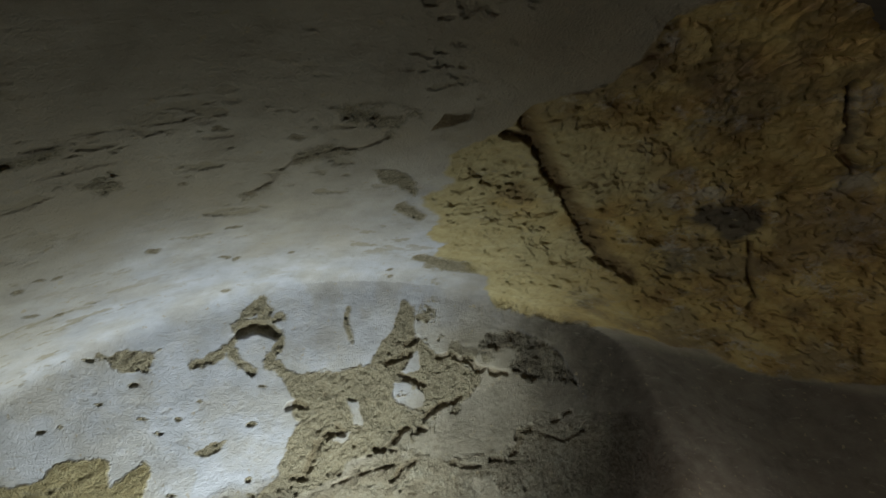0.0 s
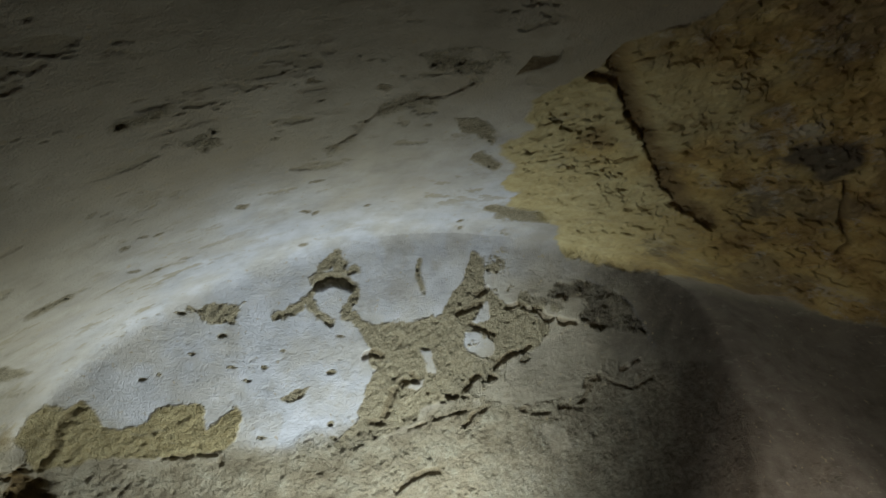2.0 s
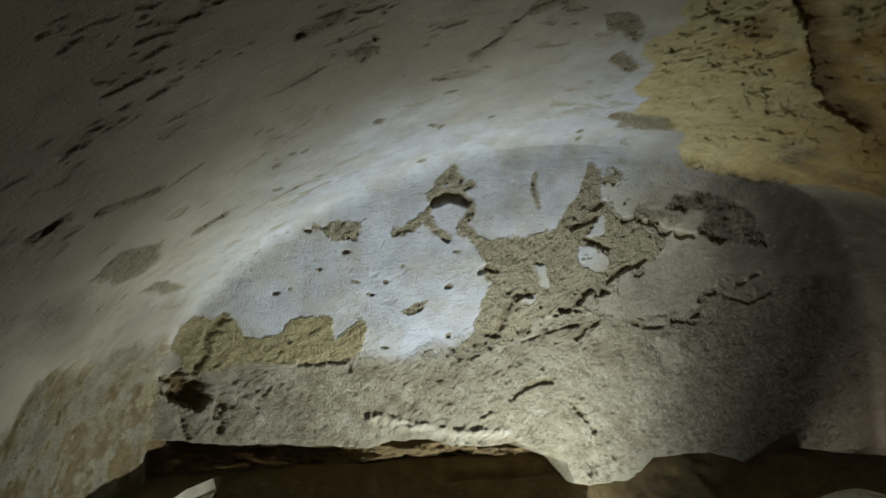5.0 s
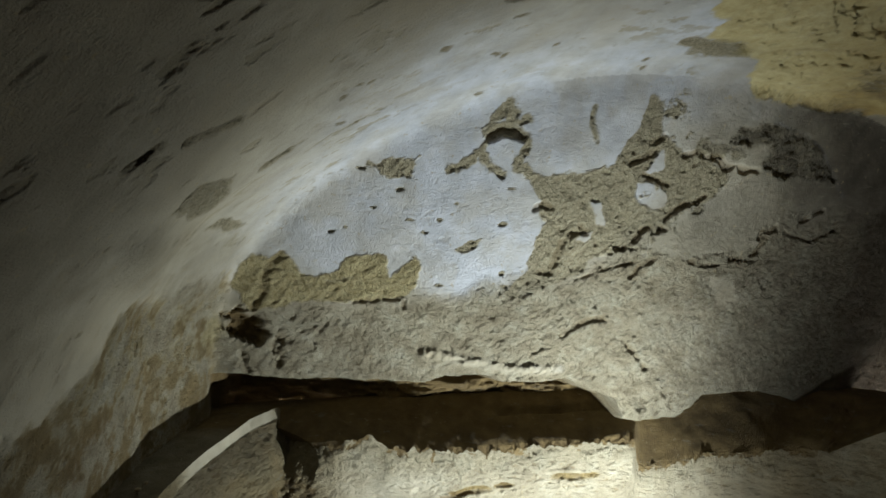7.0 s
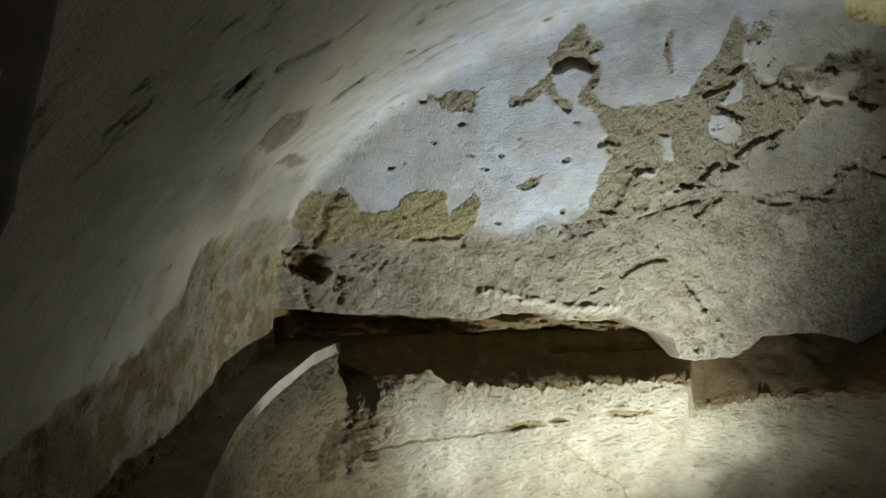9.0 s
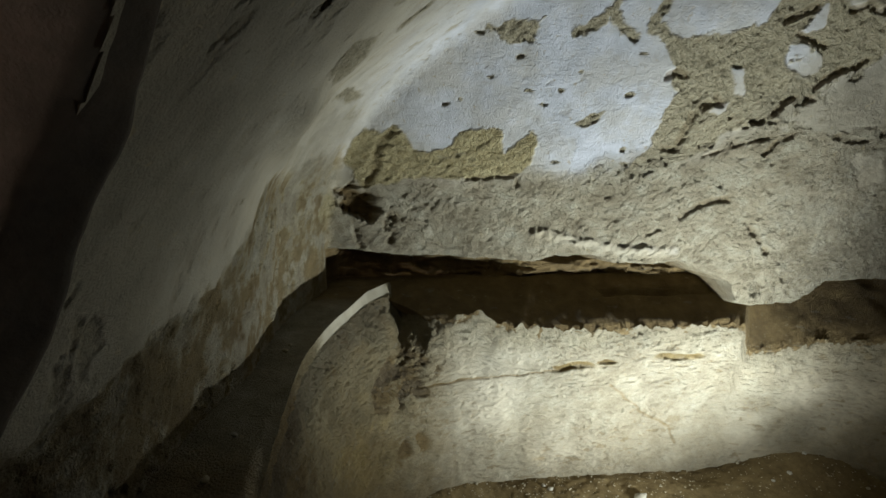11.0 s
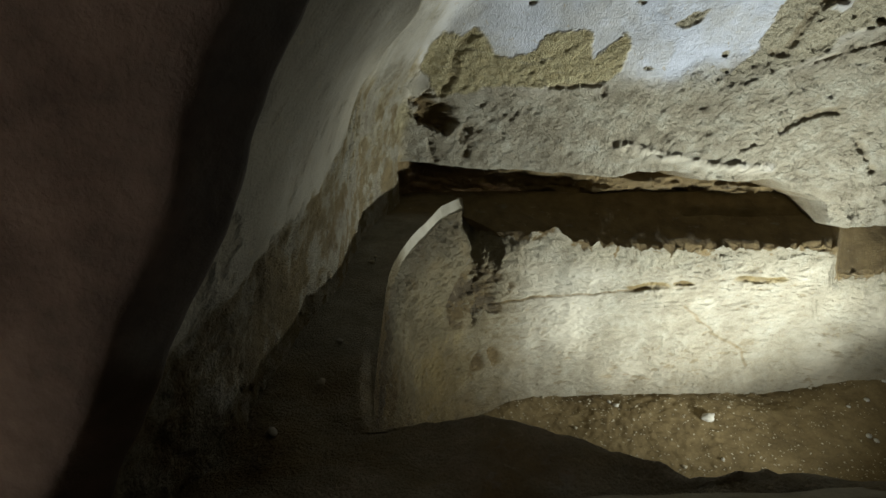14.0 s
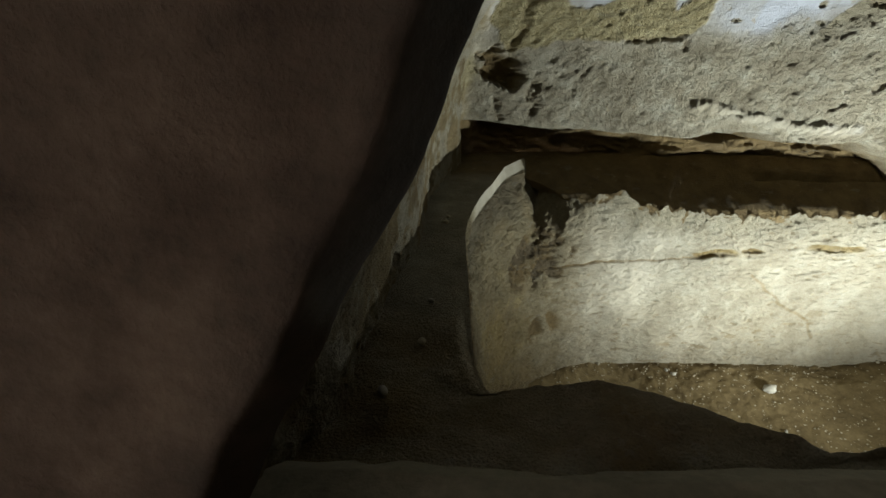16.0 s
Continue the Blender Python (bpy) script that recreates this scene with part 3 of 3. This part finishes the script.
    shelf = (np.floor(shelf) + step(0.55, 0.95, shelf - np.floor(shelf))) / 5
    gritty = np.clip(loss + yellow, 0, 1)
    depth += gritty * (0.006 * grain + 0.004 * dents + 0.006 * rough(p, 0.06, 3, 49))
    depth += worn * (0.0055 * grain + 0.0055 * dents * step(-0.2, 0.2, rough(p, 0.15, 2, 53)) + 0.009 * shelf + 0.004 * rough(p * np.array((1.0, 1.0, 0.6))[:, None, None], 0.03, 3, 54))
    bare_rock = ochre * (0.35 + 0.65 * step(0.3, -1.6, polygon(wa, wb, OCHRE)))
    depth += bare_rock * (0.026 * rough(p, 0.16, 5, 46, 0.62) + 0.040 * shelf + 0.008 * rough(p, 0.03, 3, 51, 0.65))
    depth += 0.004 * hole + 0.012 * line(LOOP_HOLE, 0.42) + 0.055 * pit + 0.03 * crack + 0.010 * thin + 0.003 * speck + 0.004 * scar + 0.003 * veins - 0.012 * lip
    depth += flank * (0.008 + 0.010 * rough(flat * np.array((1.0, 0.5, 1.0))[:, None, None], 0.05, 4, 55, 0.65)) - 0.035 * boss + 0.005 * boss * rough(p, 0.05, 3, 56)
    depth += 0.02 * patch(DARKROUGH, 0.3, 0.8) * (0.4 + rough(p, 0.05, 4, 57, 0.65))
    stump = step(0.75, 0.79, p[0]) * step(1.02, 0.95, p[0]) * step(0.885, 0.85, p[2] + 0.012 * rag) * is_back * (1 - under)
    depth += stump * (0.012 + 0.03 * rough(p, 0.05, 4, 52, 0.65))
    depth += (0.22 - 0.17 * step(-0.40, -0.60, p[0])) * under * (1 + 0.35 * rough(p * np.array((0.35, 1, 1))[:, None, None], 0.05, 4, 47, 0.6))
    p = p + way * depth
    inside = (p[1] > front_at(p[2]) - 0.01) & (p[2] > 0.5)
    du, dv = np.gradient(p, axis=2), np.gradient(p, axis=1)
    nrm = np.cross(du, dv, axis=0)
    nrm /= np.linalg.norm(nrm, axis=0)
    k = is_back
    back_faces = k[:-1, :-1] & k[1:, :-1] & k[:-1, 1:] & k[1:, 1:]
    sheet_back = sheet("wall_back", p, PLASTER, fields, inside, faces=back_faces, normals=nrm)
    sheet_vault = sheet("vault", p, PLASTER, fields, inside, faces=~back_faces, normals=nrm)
    tagged(sheet_back, "back wall of peeling bluish white plaster over tan mortar", "wall", kind="structure")
    tagged(sheet_vault, "arched vault of pitted pale plaster and bare ochre rock", "vault", kind="structure")


build_niche()


# ---- the trough ----
def trough_ring(s, depth):
    """Plan of the trough's wall at angles s; depth from 0 at the rim to 1 at the bottom."""
    c, t = np.cos(s), np.sin(s)
    n = np.where(t > 0, 2.9, 7.0)
    r = (np.abs(c) ** n + np.abs(t) ** n) ** (-1 / n)
    x = 0.47 + r * c * (1.06 - 0.13 * depth)
    flare = np.interp(x, [-0.6, -0.54, -0.51, -0.46, -0.38, -0.33, -0.27, -0.18, 0.0], [0.0, 0.09, 0.13, 0.30, 0.35, 0.21, 0.10, 0.03, 0.0])
    back = 0.655 + 0.05 * np.sin(depth * 2.2) + flare * np.maximum(1 - depth, 0) ** 5
    y = 1.25 + 0.06 * depth + r * t * np.where(t > 0, back, 0.52)
    # a lump of rock stands into the trough at the front
    lump = np.interp(x, [-0.57, -0.54, -0.47, -0.41, -0.34, -0.28, -0.25, -0.23, -0.2, -0.14, -0.09, -0.04, 0.02], [0.0, 0.05, 0.105, 0.112, 0.092, 0.062, 0.045, 0.024, 0.022, 0.033, 0.03, 0.015, 0.0])
    y = y + lump * step(0.1, -0.1, t)
    return x, y


def rim_height(x, y):
    """Height of the rim: level at the end and the front, broken down along the back."""
    along_back = step(1.45, 1.72, y)
    low = np.interp(x, [-0.385, -0.36, -0.32, -0.25, -0.1, -0.07, 0.1, 0.3, 0.5, 0.67, 0.75, 0.82, 0.835, 0.88, 0.96, 1.06, 1.2, 1.39, 1.41, 1.5],
                    [0.835, 0.75, 0.735, 0.745, 0.757, 0.724, 0.70, 0.69, 0.69, 0.69, 0.702, 0.69, 0.60, 0.595, 0.612, 0.63, 0.642, 0.69, 0.674, 0.71])
    return 0.82 + (low - 0.82) * along_back


def build_trough():
    s, d = np.meshgrid(np.linspace(0, 2 * np.pi, 1500, endpoint=False), np.concatenate([np.linspace(0, 0.35, 130), np.linspace(0.35, 1, 150)[1:]]))
    x, y = trough_ring(s, d)
    flat = np.stack([x, y, np.zeros_like(x)])
    top = rim_height(x, y)
    top = top + (0.040 * rough(flat, 0.05, 5, 51, 0.7) - 0.010 * np.abs(rough(flat, 0.2, 2, 52))) * step(1.6, 1.8, y) * step(-0.42, -0.3, x)
    at_front = step(1.2, 1.0, y)
    y = y + at_front * (0.028 * rough(flat, 0.12, 5, 69, 0.6) - 0.018) * step(0.6, 0.0, d)
    top = top + at_front * (0.03 * rough(flat, 0.15, 5, 70, 0.62) - 0.01)
    z = top - d * (top - (-0.03))
    p = np.stack([x, y, z])
    mid = np.array((0.47, 1.36, 0.4))[:, None, None]
    out = p - mid
    out[2] = 0
    out /= np.linalg.norm(out, axis=0)
    rag = rough(p, 0.06, 4, 53, 0.6)
    wx, wz = x + 0.02 * rough(p, 0.07, 3, 54), z + 0.015 * rough(p, 0.07, 3, 55)
    back = step(1.6, 1.75, y)
    broken = step(1.15, 0.75, np.hypot((wx + 0.33) / 0.10, (wz - 0.55) / 0.085)) * step(0.0, 0.12, rough(p, 0.05, 4, 68, 0.6))
    slit = np.maximum.reduce([broken, step(1.2, 0.6, np.hypot((wx - 0.24) / 0.07, (wz - 0.545) / 0.014)), step(1.2, 0.6, np.hypot((wx - 0.36) / 0.04, (wz - 0.553) / 0.009)),
                              step(1.2, 0.6, np.hypot((wx - 0.62) / 0.09, (wz - 0.565) / 0.013)), step(1.2, 0.6, np.hypot((wx + 0.36) / 0.07, (wz - 0.56) / 0.06)) * step(-0.15, 0.15, rag),
                              step(1.2, 0.6, np.hypot((wx + 0.32) / 0.055, (wz - 0.33) / 0.05)) * step(-0.25, 0.1, rag)]) * back
    joint = np.maximum(step(0.007, 0.001, np.abs(wz - 0.53 - 0.03 * (wx - 0.1))), step(0.006, 0.001, np.abs(wz - 0.50 - 0.07 * (wx - 0.1))) * step(0.0, -0.3, rag)) * step(-0.4, -0.3, x) * step(0.42, 0.3, x) * back * step(-0.5, 0.0, rag)
    crackline = step(0.008, 0.001, stroke(wx, wz, [(0.38, 0.46), (0.52, 0.34), (0.63, 0.28), (0.66, 0.2)])) * back * 0.5
    split = step(0.016, 0.004, np.abs(wx - 1.53 - 0.1 * (0.5 - wz))) * back
    worn = np.maximum(step(-0.5, 0.2, rough(p, 0.25, 3, 56)) * 0.7, step(0.0, -0.35, x))
    upper = step(0.16, 0.02, d + 0.05 * rag) * back
    loss = np.clip(upper + 0.5 * step(-0.35, -0.55, x) * step(-0.2, 0.3, rag), 0, 1) * (1 - slit)
    yellow = step(1.2, 0.6, np.hypot((wx + 0.40) / 0.04, (wz - 0.34) / 0.05)) * 0.7 + 0.8 * step(-0.38, -0.5, x) * step(0.5, 0.3, z + 0.1 * rag) * step(-0.3, 0.2, rough(p * np.array((1.5, 1.5, 0.35))[:, None, None], 0.05, 4, 67, 0.6))
    yellow = np.clip(yellow + 0.55 * step(-0.15, -0.42, x) + 0.8 * slit * step(-0.2, 0.0, x), 0, 1)
    # browner low down; the torch's falloff towards the right end is painted in
    earth = np.clip(0.5 * slit + 0.4 * broken + slit * step(0.0, -0.3, x) * 0.5 + 0.7 * joint + crackline + split + step(0.10, 0.03, z + 0.03 * rag) + 0.6 * step(1.4, 1.1, y) + step(-0.05, -0.40, x) * (0.5 + 0.5 * rag) + 0.25 * step(0.45, 0.12, z + 0.1 * rag) + 0.45 * step(0.75, 1.4, x + 0.1 * rag) * back, 0, 1)
    fade = 0.2 + 0.8 * step(0, 0.05, d)
    depth = 0.012 * rough(p, 0.3, 3, 57) + 0.008 * rough(p * np.array((0.6, 0.6, 1.3))[:, None, None], 0.014, 2, 60, 0.7) + 0.007 * rough(p * np.array((0.6, 0.6, 1.2))[:, None, None], 0.045, 4, 58, 0.68) * (0.6 + 1.2 * upper + 1.6 * step(0.05, -0.35, x)) + 0.014 * slit + 0.010 * joint + 0.004 * crackline + 0.02 * split
    depth += 0.014 * upper * rough(p, 0.028, 3, 66, 0.65) + 0.04 * upper * np.maximum(rough(p, 0.07, 3, 59, 0.6), -0.3) * 0.6
    depth = depth * fade
    # smooth band of plaster just under the rim of the rounded end
    # above a ragged line the plaster is gone and brown earth shows
    bare = step(0.004, -0.004, d - 0.008 - 0.09 * rough(p, 0.06, 5, 63, 0.72)) * back * step(-0.45, -0.3, x)
    depth += 0.004 * bare
    crumbs = step(0.22, 0.4, rough(p * np.array((0.6, 0.6, 1.5))[:, None, None], 0.02, 3, 64, 0.65)) * step(-0.3, 0.3, rough(p, 0.12, 3, 65))
    earth = np.clip(np.maximum(earth, bare) + 0.4 * crumbs, 0, 1)
    depth += 0.004 * crumbs
    band = step(0.04, 0.032, d + 0.004 * rag) * step(-0.30, -0.42, x) * step(1.5, 1.3, 3.2 - y * 1.2)
    depth = depth * (1 - 0.9 * band) + 0.012 * step(0.032, 0.045, d) * step(-0.30, -0.42, x)
    # darker just below the band of plaster, and in the broken patches
    fields = dict(loss=loss * (1 - band), yellow=yellow * (1 - band), ochre=0.85 * step(-0.32, -0.48, x + 0.06 * rag) * step(0.62, 0.36, z + 0.2 * rag) * (1 - band) + 0.8 * slit * step(0.0, 0.1, x), worn=worn * (1 - band), soot_shade=0.55 * broken * (1 - band) + 0.5 * step(0.034, 0.045, d) * step(0.20, 0.07, d + 0.1 * rag) * step(-0.3, -0.42, x), blue=0 * x, earth=earth * (1 - band))
    p = p + out * depth
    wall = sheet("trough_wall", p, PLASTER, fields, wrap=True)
    tagged(wall, "rough cream plaster lining of the sunken tomb trough", "trough", kind="structure")
    # ledge round the trough
    s, e = np.meshgrid(np.linspace(0, 2 * np.pi, 1500, endpoint=False), np.linspace(0, 1, 60) ** 1.5)
    x0, y0 = p[0][0][None], p[1][0][None]
    z0 = p[2][0][None]
    xs, ys = trough_ring(s, 0 * s)
    k = step(0, 0.15, e)
    x0, y0 = x0 + (xs - x0) * k, y0 + (ys - y0) * k
    x = x0 + np.cos(s) * 0.55 * e
    y = y0 + np.sin(s) * np.where(np.sin(s) > 0, 0.28, 0.3) * e
    q = np.stack([x, y, 0 * x])
    smooth_rim = rim_height(x0, y0)
    z = z0 + (smooth_rim - z0) * step(0, 0.05, e)
    z = z + (0.83 - smooth_rim) * np.where(y0 > 1.6, np.clip(e / 0.72, 0, 1), step(0, 0.35, e)) + (0.014 + 0.02 * step(1.0, 0.85, y)) * rough(q, 0.12, 5, 61) * step(0, 0.1, e)
    gash = step(0.016, 0.006, np.abs(y - 2.03 - 0.008 * rough(q, 0.1, 3, 62))) * step(0.33, 0.4, x) * step(0.8, 0.7, x)
    z = z - 0.045 * gash
    grey = step(-0.25, -0.45, x) * step(0.92, 1.05, y) * step(1.85, 1.7, y)
    ledge = sheet("ledge", np.stack([x, y, z]), PLASTER, dict(worn=1 + 0 * x, earth=1 - 0.85 * grey - 0.6 * step(1.0, 0.85, y) * step(-0.6, 0.2, rough(q, 0.1, 4, 63)), soot_shade=0.3 * grey), wrap=True)
    tagged(ledge, "brown earthen ledge round the rim of the trough", "ledge", kind="structure")


build_trough()


def build_trough_floor():
    x, y = np.meshgrid(np.linspace(-0.75, 1.65, 420), np.linspace(0.7, 2.2, 260))
    p = np.stack([x, y, 0 * x])
    z = 0.02 + 0.02 * rough(p, 0.3, 3, 71) + 0.008 * rough(p, 0.03, 4, 72, 0.65)
    # earth has slid down along the back and into both ends
    z += np.interp(x, [-0.5, -0.29, 0.0, 0.42, 0.75, 0.93, 1.1, 1.4], [0.20, 0.15, 0.09, 0.07, 0.07, 0.11, 0.17, 0.22]) * step(1.5, 1.98, y)
    floor = sheet("floor_trough", np.stack([x, y, z]), EARTH)
    tagged(floor, "earth and gravel bottom of the trough", "floor", kind="structure")
    return z


FLOOR_Z = build_trough_floor()


def floor_height(x, y):
    i = np.clip((np.array(y) - 0.7) / 1.5 * 259, 0, 259).astype(int)
    j = np.clip((np.array(x) + 0.75) / 2.4 * 419, 0, 419).astype(int)
    return FLOOR_Z[i, j]


def lump_mesh(name, size, seed, mat, squash=(1, 0.8, 0.6), detail=2):
    bm = bmesh.new()
    bmesh.ops.create_icosphere(bm, subdivisions=detail, radius=size)
    for v in bm.verts:
        k = 1 + 0.35 * noise.noise(v.co / size * 1.1 + Vector((seed * 3.1, seed, 0))) + 0.12 * noise.noise(v.co / size * 3 + Vector((seed, 0, 5)))
        v.co = Vector((v.co.x * squash[0], v.co.y * squash[1], v.co.z * squash[2])) * k
    me = bpy.data.meshes.new(name)
    bm.to_mesh(me)
    bm.free()
    me.polygons.foreach_set("use_smooth", [True] * len(me.polygons))
    me.materials.append(mat)
    return me


def build_stones():
    rng = random.Random(8)
    x, y = 0.47, 1.86
    ob = new("white_stone", lump_mesh("white_stone", 0.02, 2, WHITE_STONE, (1.3, 0.9, 0.7), 3))
    ob.matrix_world = pose(x, y, float(floor_height(x, y)) + 0.008, 0, 0, 20)
    tagged(ob, "chalky white stone lying on the gravel", "stone")
    shapes = [lump_mesh("pebble", 0.009, k, m, (1.2, 0.9, 0.7)) for k in range(4) for m in (PEBBLE, WHITE_STONE)]
    for k in range(70):
        x, y = rng.uniform(-0.5, 1.3), rng.uniform(1.05, 1.98)
        ob = new("pebble", shapes[rng.randrange(8)])
        ob.matrix_world = pose(x, y, float(floor_height(x, y)) + 0.003, rng.uniform(-30, 30), 0, rng.uniform(0, 360)) @ Matrix.Scale(rng.uniform(0.45, 1.1), 4)
        tagged(ob, "small pale pebble on the trough floor", "pebble", group="pebbles on the trough floor")
    # a few crumbs on the ledge beside the rounded end
    for x, y, size in ((-0.63, 1.42, 0.75), (-0.625, 1.455, 0.5), (-0.65, 1.05, 0.6), (-0.66, 0.93, 0.7), (-0.70, 0.82, 0.8), (-0.69, 1.25, 0.45)):
        ob = new("pebble", shapes[rng.randrange(8)])
        ob.matrix_world = pose(x, y, 0.829, rng.uniform(-30, 30), 0, rng.uniform(0, 360)) @ Matrix.Scale(size, 4)
        tagged(ob, "small crumb of plaster on the dusty ledge", "pebble", group="crumbs on the ledge")
    # grit, too fine to count
    base = lump_mesh("grit", 0.004, 1, PEBBLE, detail=1)
    v0 = np.array([v.co[:] for v in base.vertices])
    f0 = np.array([p.vertices[:] for p in base.polygons])
    r = np.random.default_rng(3)
    count = 9000
    gx, gy = r.uniform(-0.55, 1.5, count), r.uniform(0.95, 2.02, count)
    at = np.stack([gx, gy, floor_height(gx, gy)], 1)
    sc = r.uniform(0.3, 1.0, count) ** 2 * 1.1
    verts = (v0[None] * sc[:, None, None] + at[:, None]).reshape(-1, 3)
    fs = (f0[None] + np.arange(count)[:, None, None] * len(v0)).reshape(-1, 3)
    me = bpy.data.meshes.new("grit")
    me.from_pydata(verts.tolist(), [], fs.tolist())
    me.materials.append(PEBBLE)
    bpy.data.meshes.remove(base)
    tagged(new("gravel", me), "fine pale grit scattered over brown earth", "gravel", kind="stuff")


build_stones()


# ---- the front: parapet, face of the arch, chamber ----
def build_front():
    # top and sides of the parapet in front of the trough
    x, e = np.meshgrid(np.linspace(-1.15, 2.4, 500), np.linspace(0, 1, 160))
    prof_y = np.interp(e, [0, 0.3, 0.36, 0.62, 0.7, 1], [0.54, 0.55, 0.575, 0.67, 0.70, 0.72])
    prof_z = np.interp(e, [0, 0.3, 0.36, 0.62, 0.7, 1], [-0.1, 0.80, 0.85, 0.85, 0.835, 0.3])
    p = np.stack([x, prof_y, prof_z])
    lump = rough(p, 0.3, 3, 81)
    y = prof_y + 0.012 * rough(p, 0.2, 4, 82) + 0.02 * lump * step(0.4, 0.65, e)
    z = prof_z + 0.012 * rough(p, 0.15, 4, 83)
    par = sheet("parapet", np.stack([x, y, z]), DARK_ROCK)
    tagged(par, "low dark rock parapet along the front of the trough", "parapet", kind="structure")
    # face of the arch: rings from the edge of the vault outwards
    th, e = np.meshgrid(np.linspace(-0.12, np.pi + 0.12, 700), np.linspace(0, 1, 130))
    c, s = np.cos(th), np.sin(th)
    r = (np.abs(c) ** 2.144 + np.abs(np.maximum(s, -0.2)) ** 2.144) ** (-1 / 2.144)
    grow = 1 + np.interp(e, [0, 0.12, 0.2, 1], [0.03, -0.005, 0.006, 0.75])
    x, z = 0.676 + 1.625 * r * c * grow, 0.065 + 0.038 + 1.809 * r * s * grow
    # the lower part of the edge runs straight and slanting
    slant = -0.656 + 0.50 * (z - 1.2) + np.interp(e, [0, 0.12, 0.2, 1], [-0.02, 0.035, 0.0, -1.2])
    x = np.where(x < 0.3, np.maximum(x, np.minimum(slant, -0.2)), x)
    y = front_at(z) + np.interp(e, [0, 0.12, 0.2, 1], [0.11, 0.02, -0.018, -0.05])
    p = np.stack([x, y, z])
    y = y - 0.03 * rough(p, 0.25, 4, 91) * step(0.1, 0.25, e)
    x = x + 0.015 * rough(p, 0.14, 3, 92) * step(0.12, 0.3, e)
    x = x + 0.012 * rough(p, 0.09, 4, 93) * step(0.03, 0.12, e) * step(0.4, 0.2, e)
    # dark band round the inner edge: its shade and soot put into the colour
    face = sheet("wall_front", np.stack([x, y, z]), RED_ROCK, dict(soot_shade=0.65 * step(0.25, 0.15, e + 0.04 * rough(p, 0.08, 3, 94))))
    tagged(face, "red brown rock face round the arched niche", "wall", kind="structure")
    # unseen plain rock that closes the chamber behind
    g1, g2 = np.meshgrid(np.linspace(0, 1, 60), np.linspace(0, 1, 60))

    def plane(name, o, u, v, label, cat):
        q = np.array(o)[:, None, None] + np.array(u)[:, None, None] * g1 + np.array(v)[:, None, None] * g2
        nrm = np.cross(u, v)
        nrm = nrm / np.linalg.norm(nrm)
        q = q + nrm[:, None, None] * 0.03 * rough(q, 0.4, 4, 95)
        tagged(sheet(name, q, RED_ROCK), label, cat, kind="structure")

    # an unseen opening is left beside the niche to let the fill light in
    plane("wall_south", (-2.6, -1.5, -0.2), (6.2, 0, 0), (0, 0, 3.0), "red brown rock wall opposite the niche", "wall")
    plane("lintel", (-2.5, -1.6, 2.0), (0, 1.2, 0), (0, 0, 0.8), "red brown rock over the added opening", "wall")
    plane("wall_west", (-2.5, -0.4, -0.2), (0, 1.2, 0), (0, 0, 3.0), "red brown rock side wall", "wall")
    plane("wall_east", (3.5, -1.6, -0.2), (0, 2.4, 0), (0, 0, 3.0), "red brown rock side wall", "wall")
    plane("ceiling", (-2.6, -1.6, 2.5), (6.2, 0, 0), (0, 2.4, 0), "rough rock ceiling of the chamber", "ceiling")
    plane("floor", (-2.6, -1.6, -0.05), (6.2, 0, 0), (0, 2.4, 0), "trodden earth floor of the chamber", "floor")


build_front()
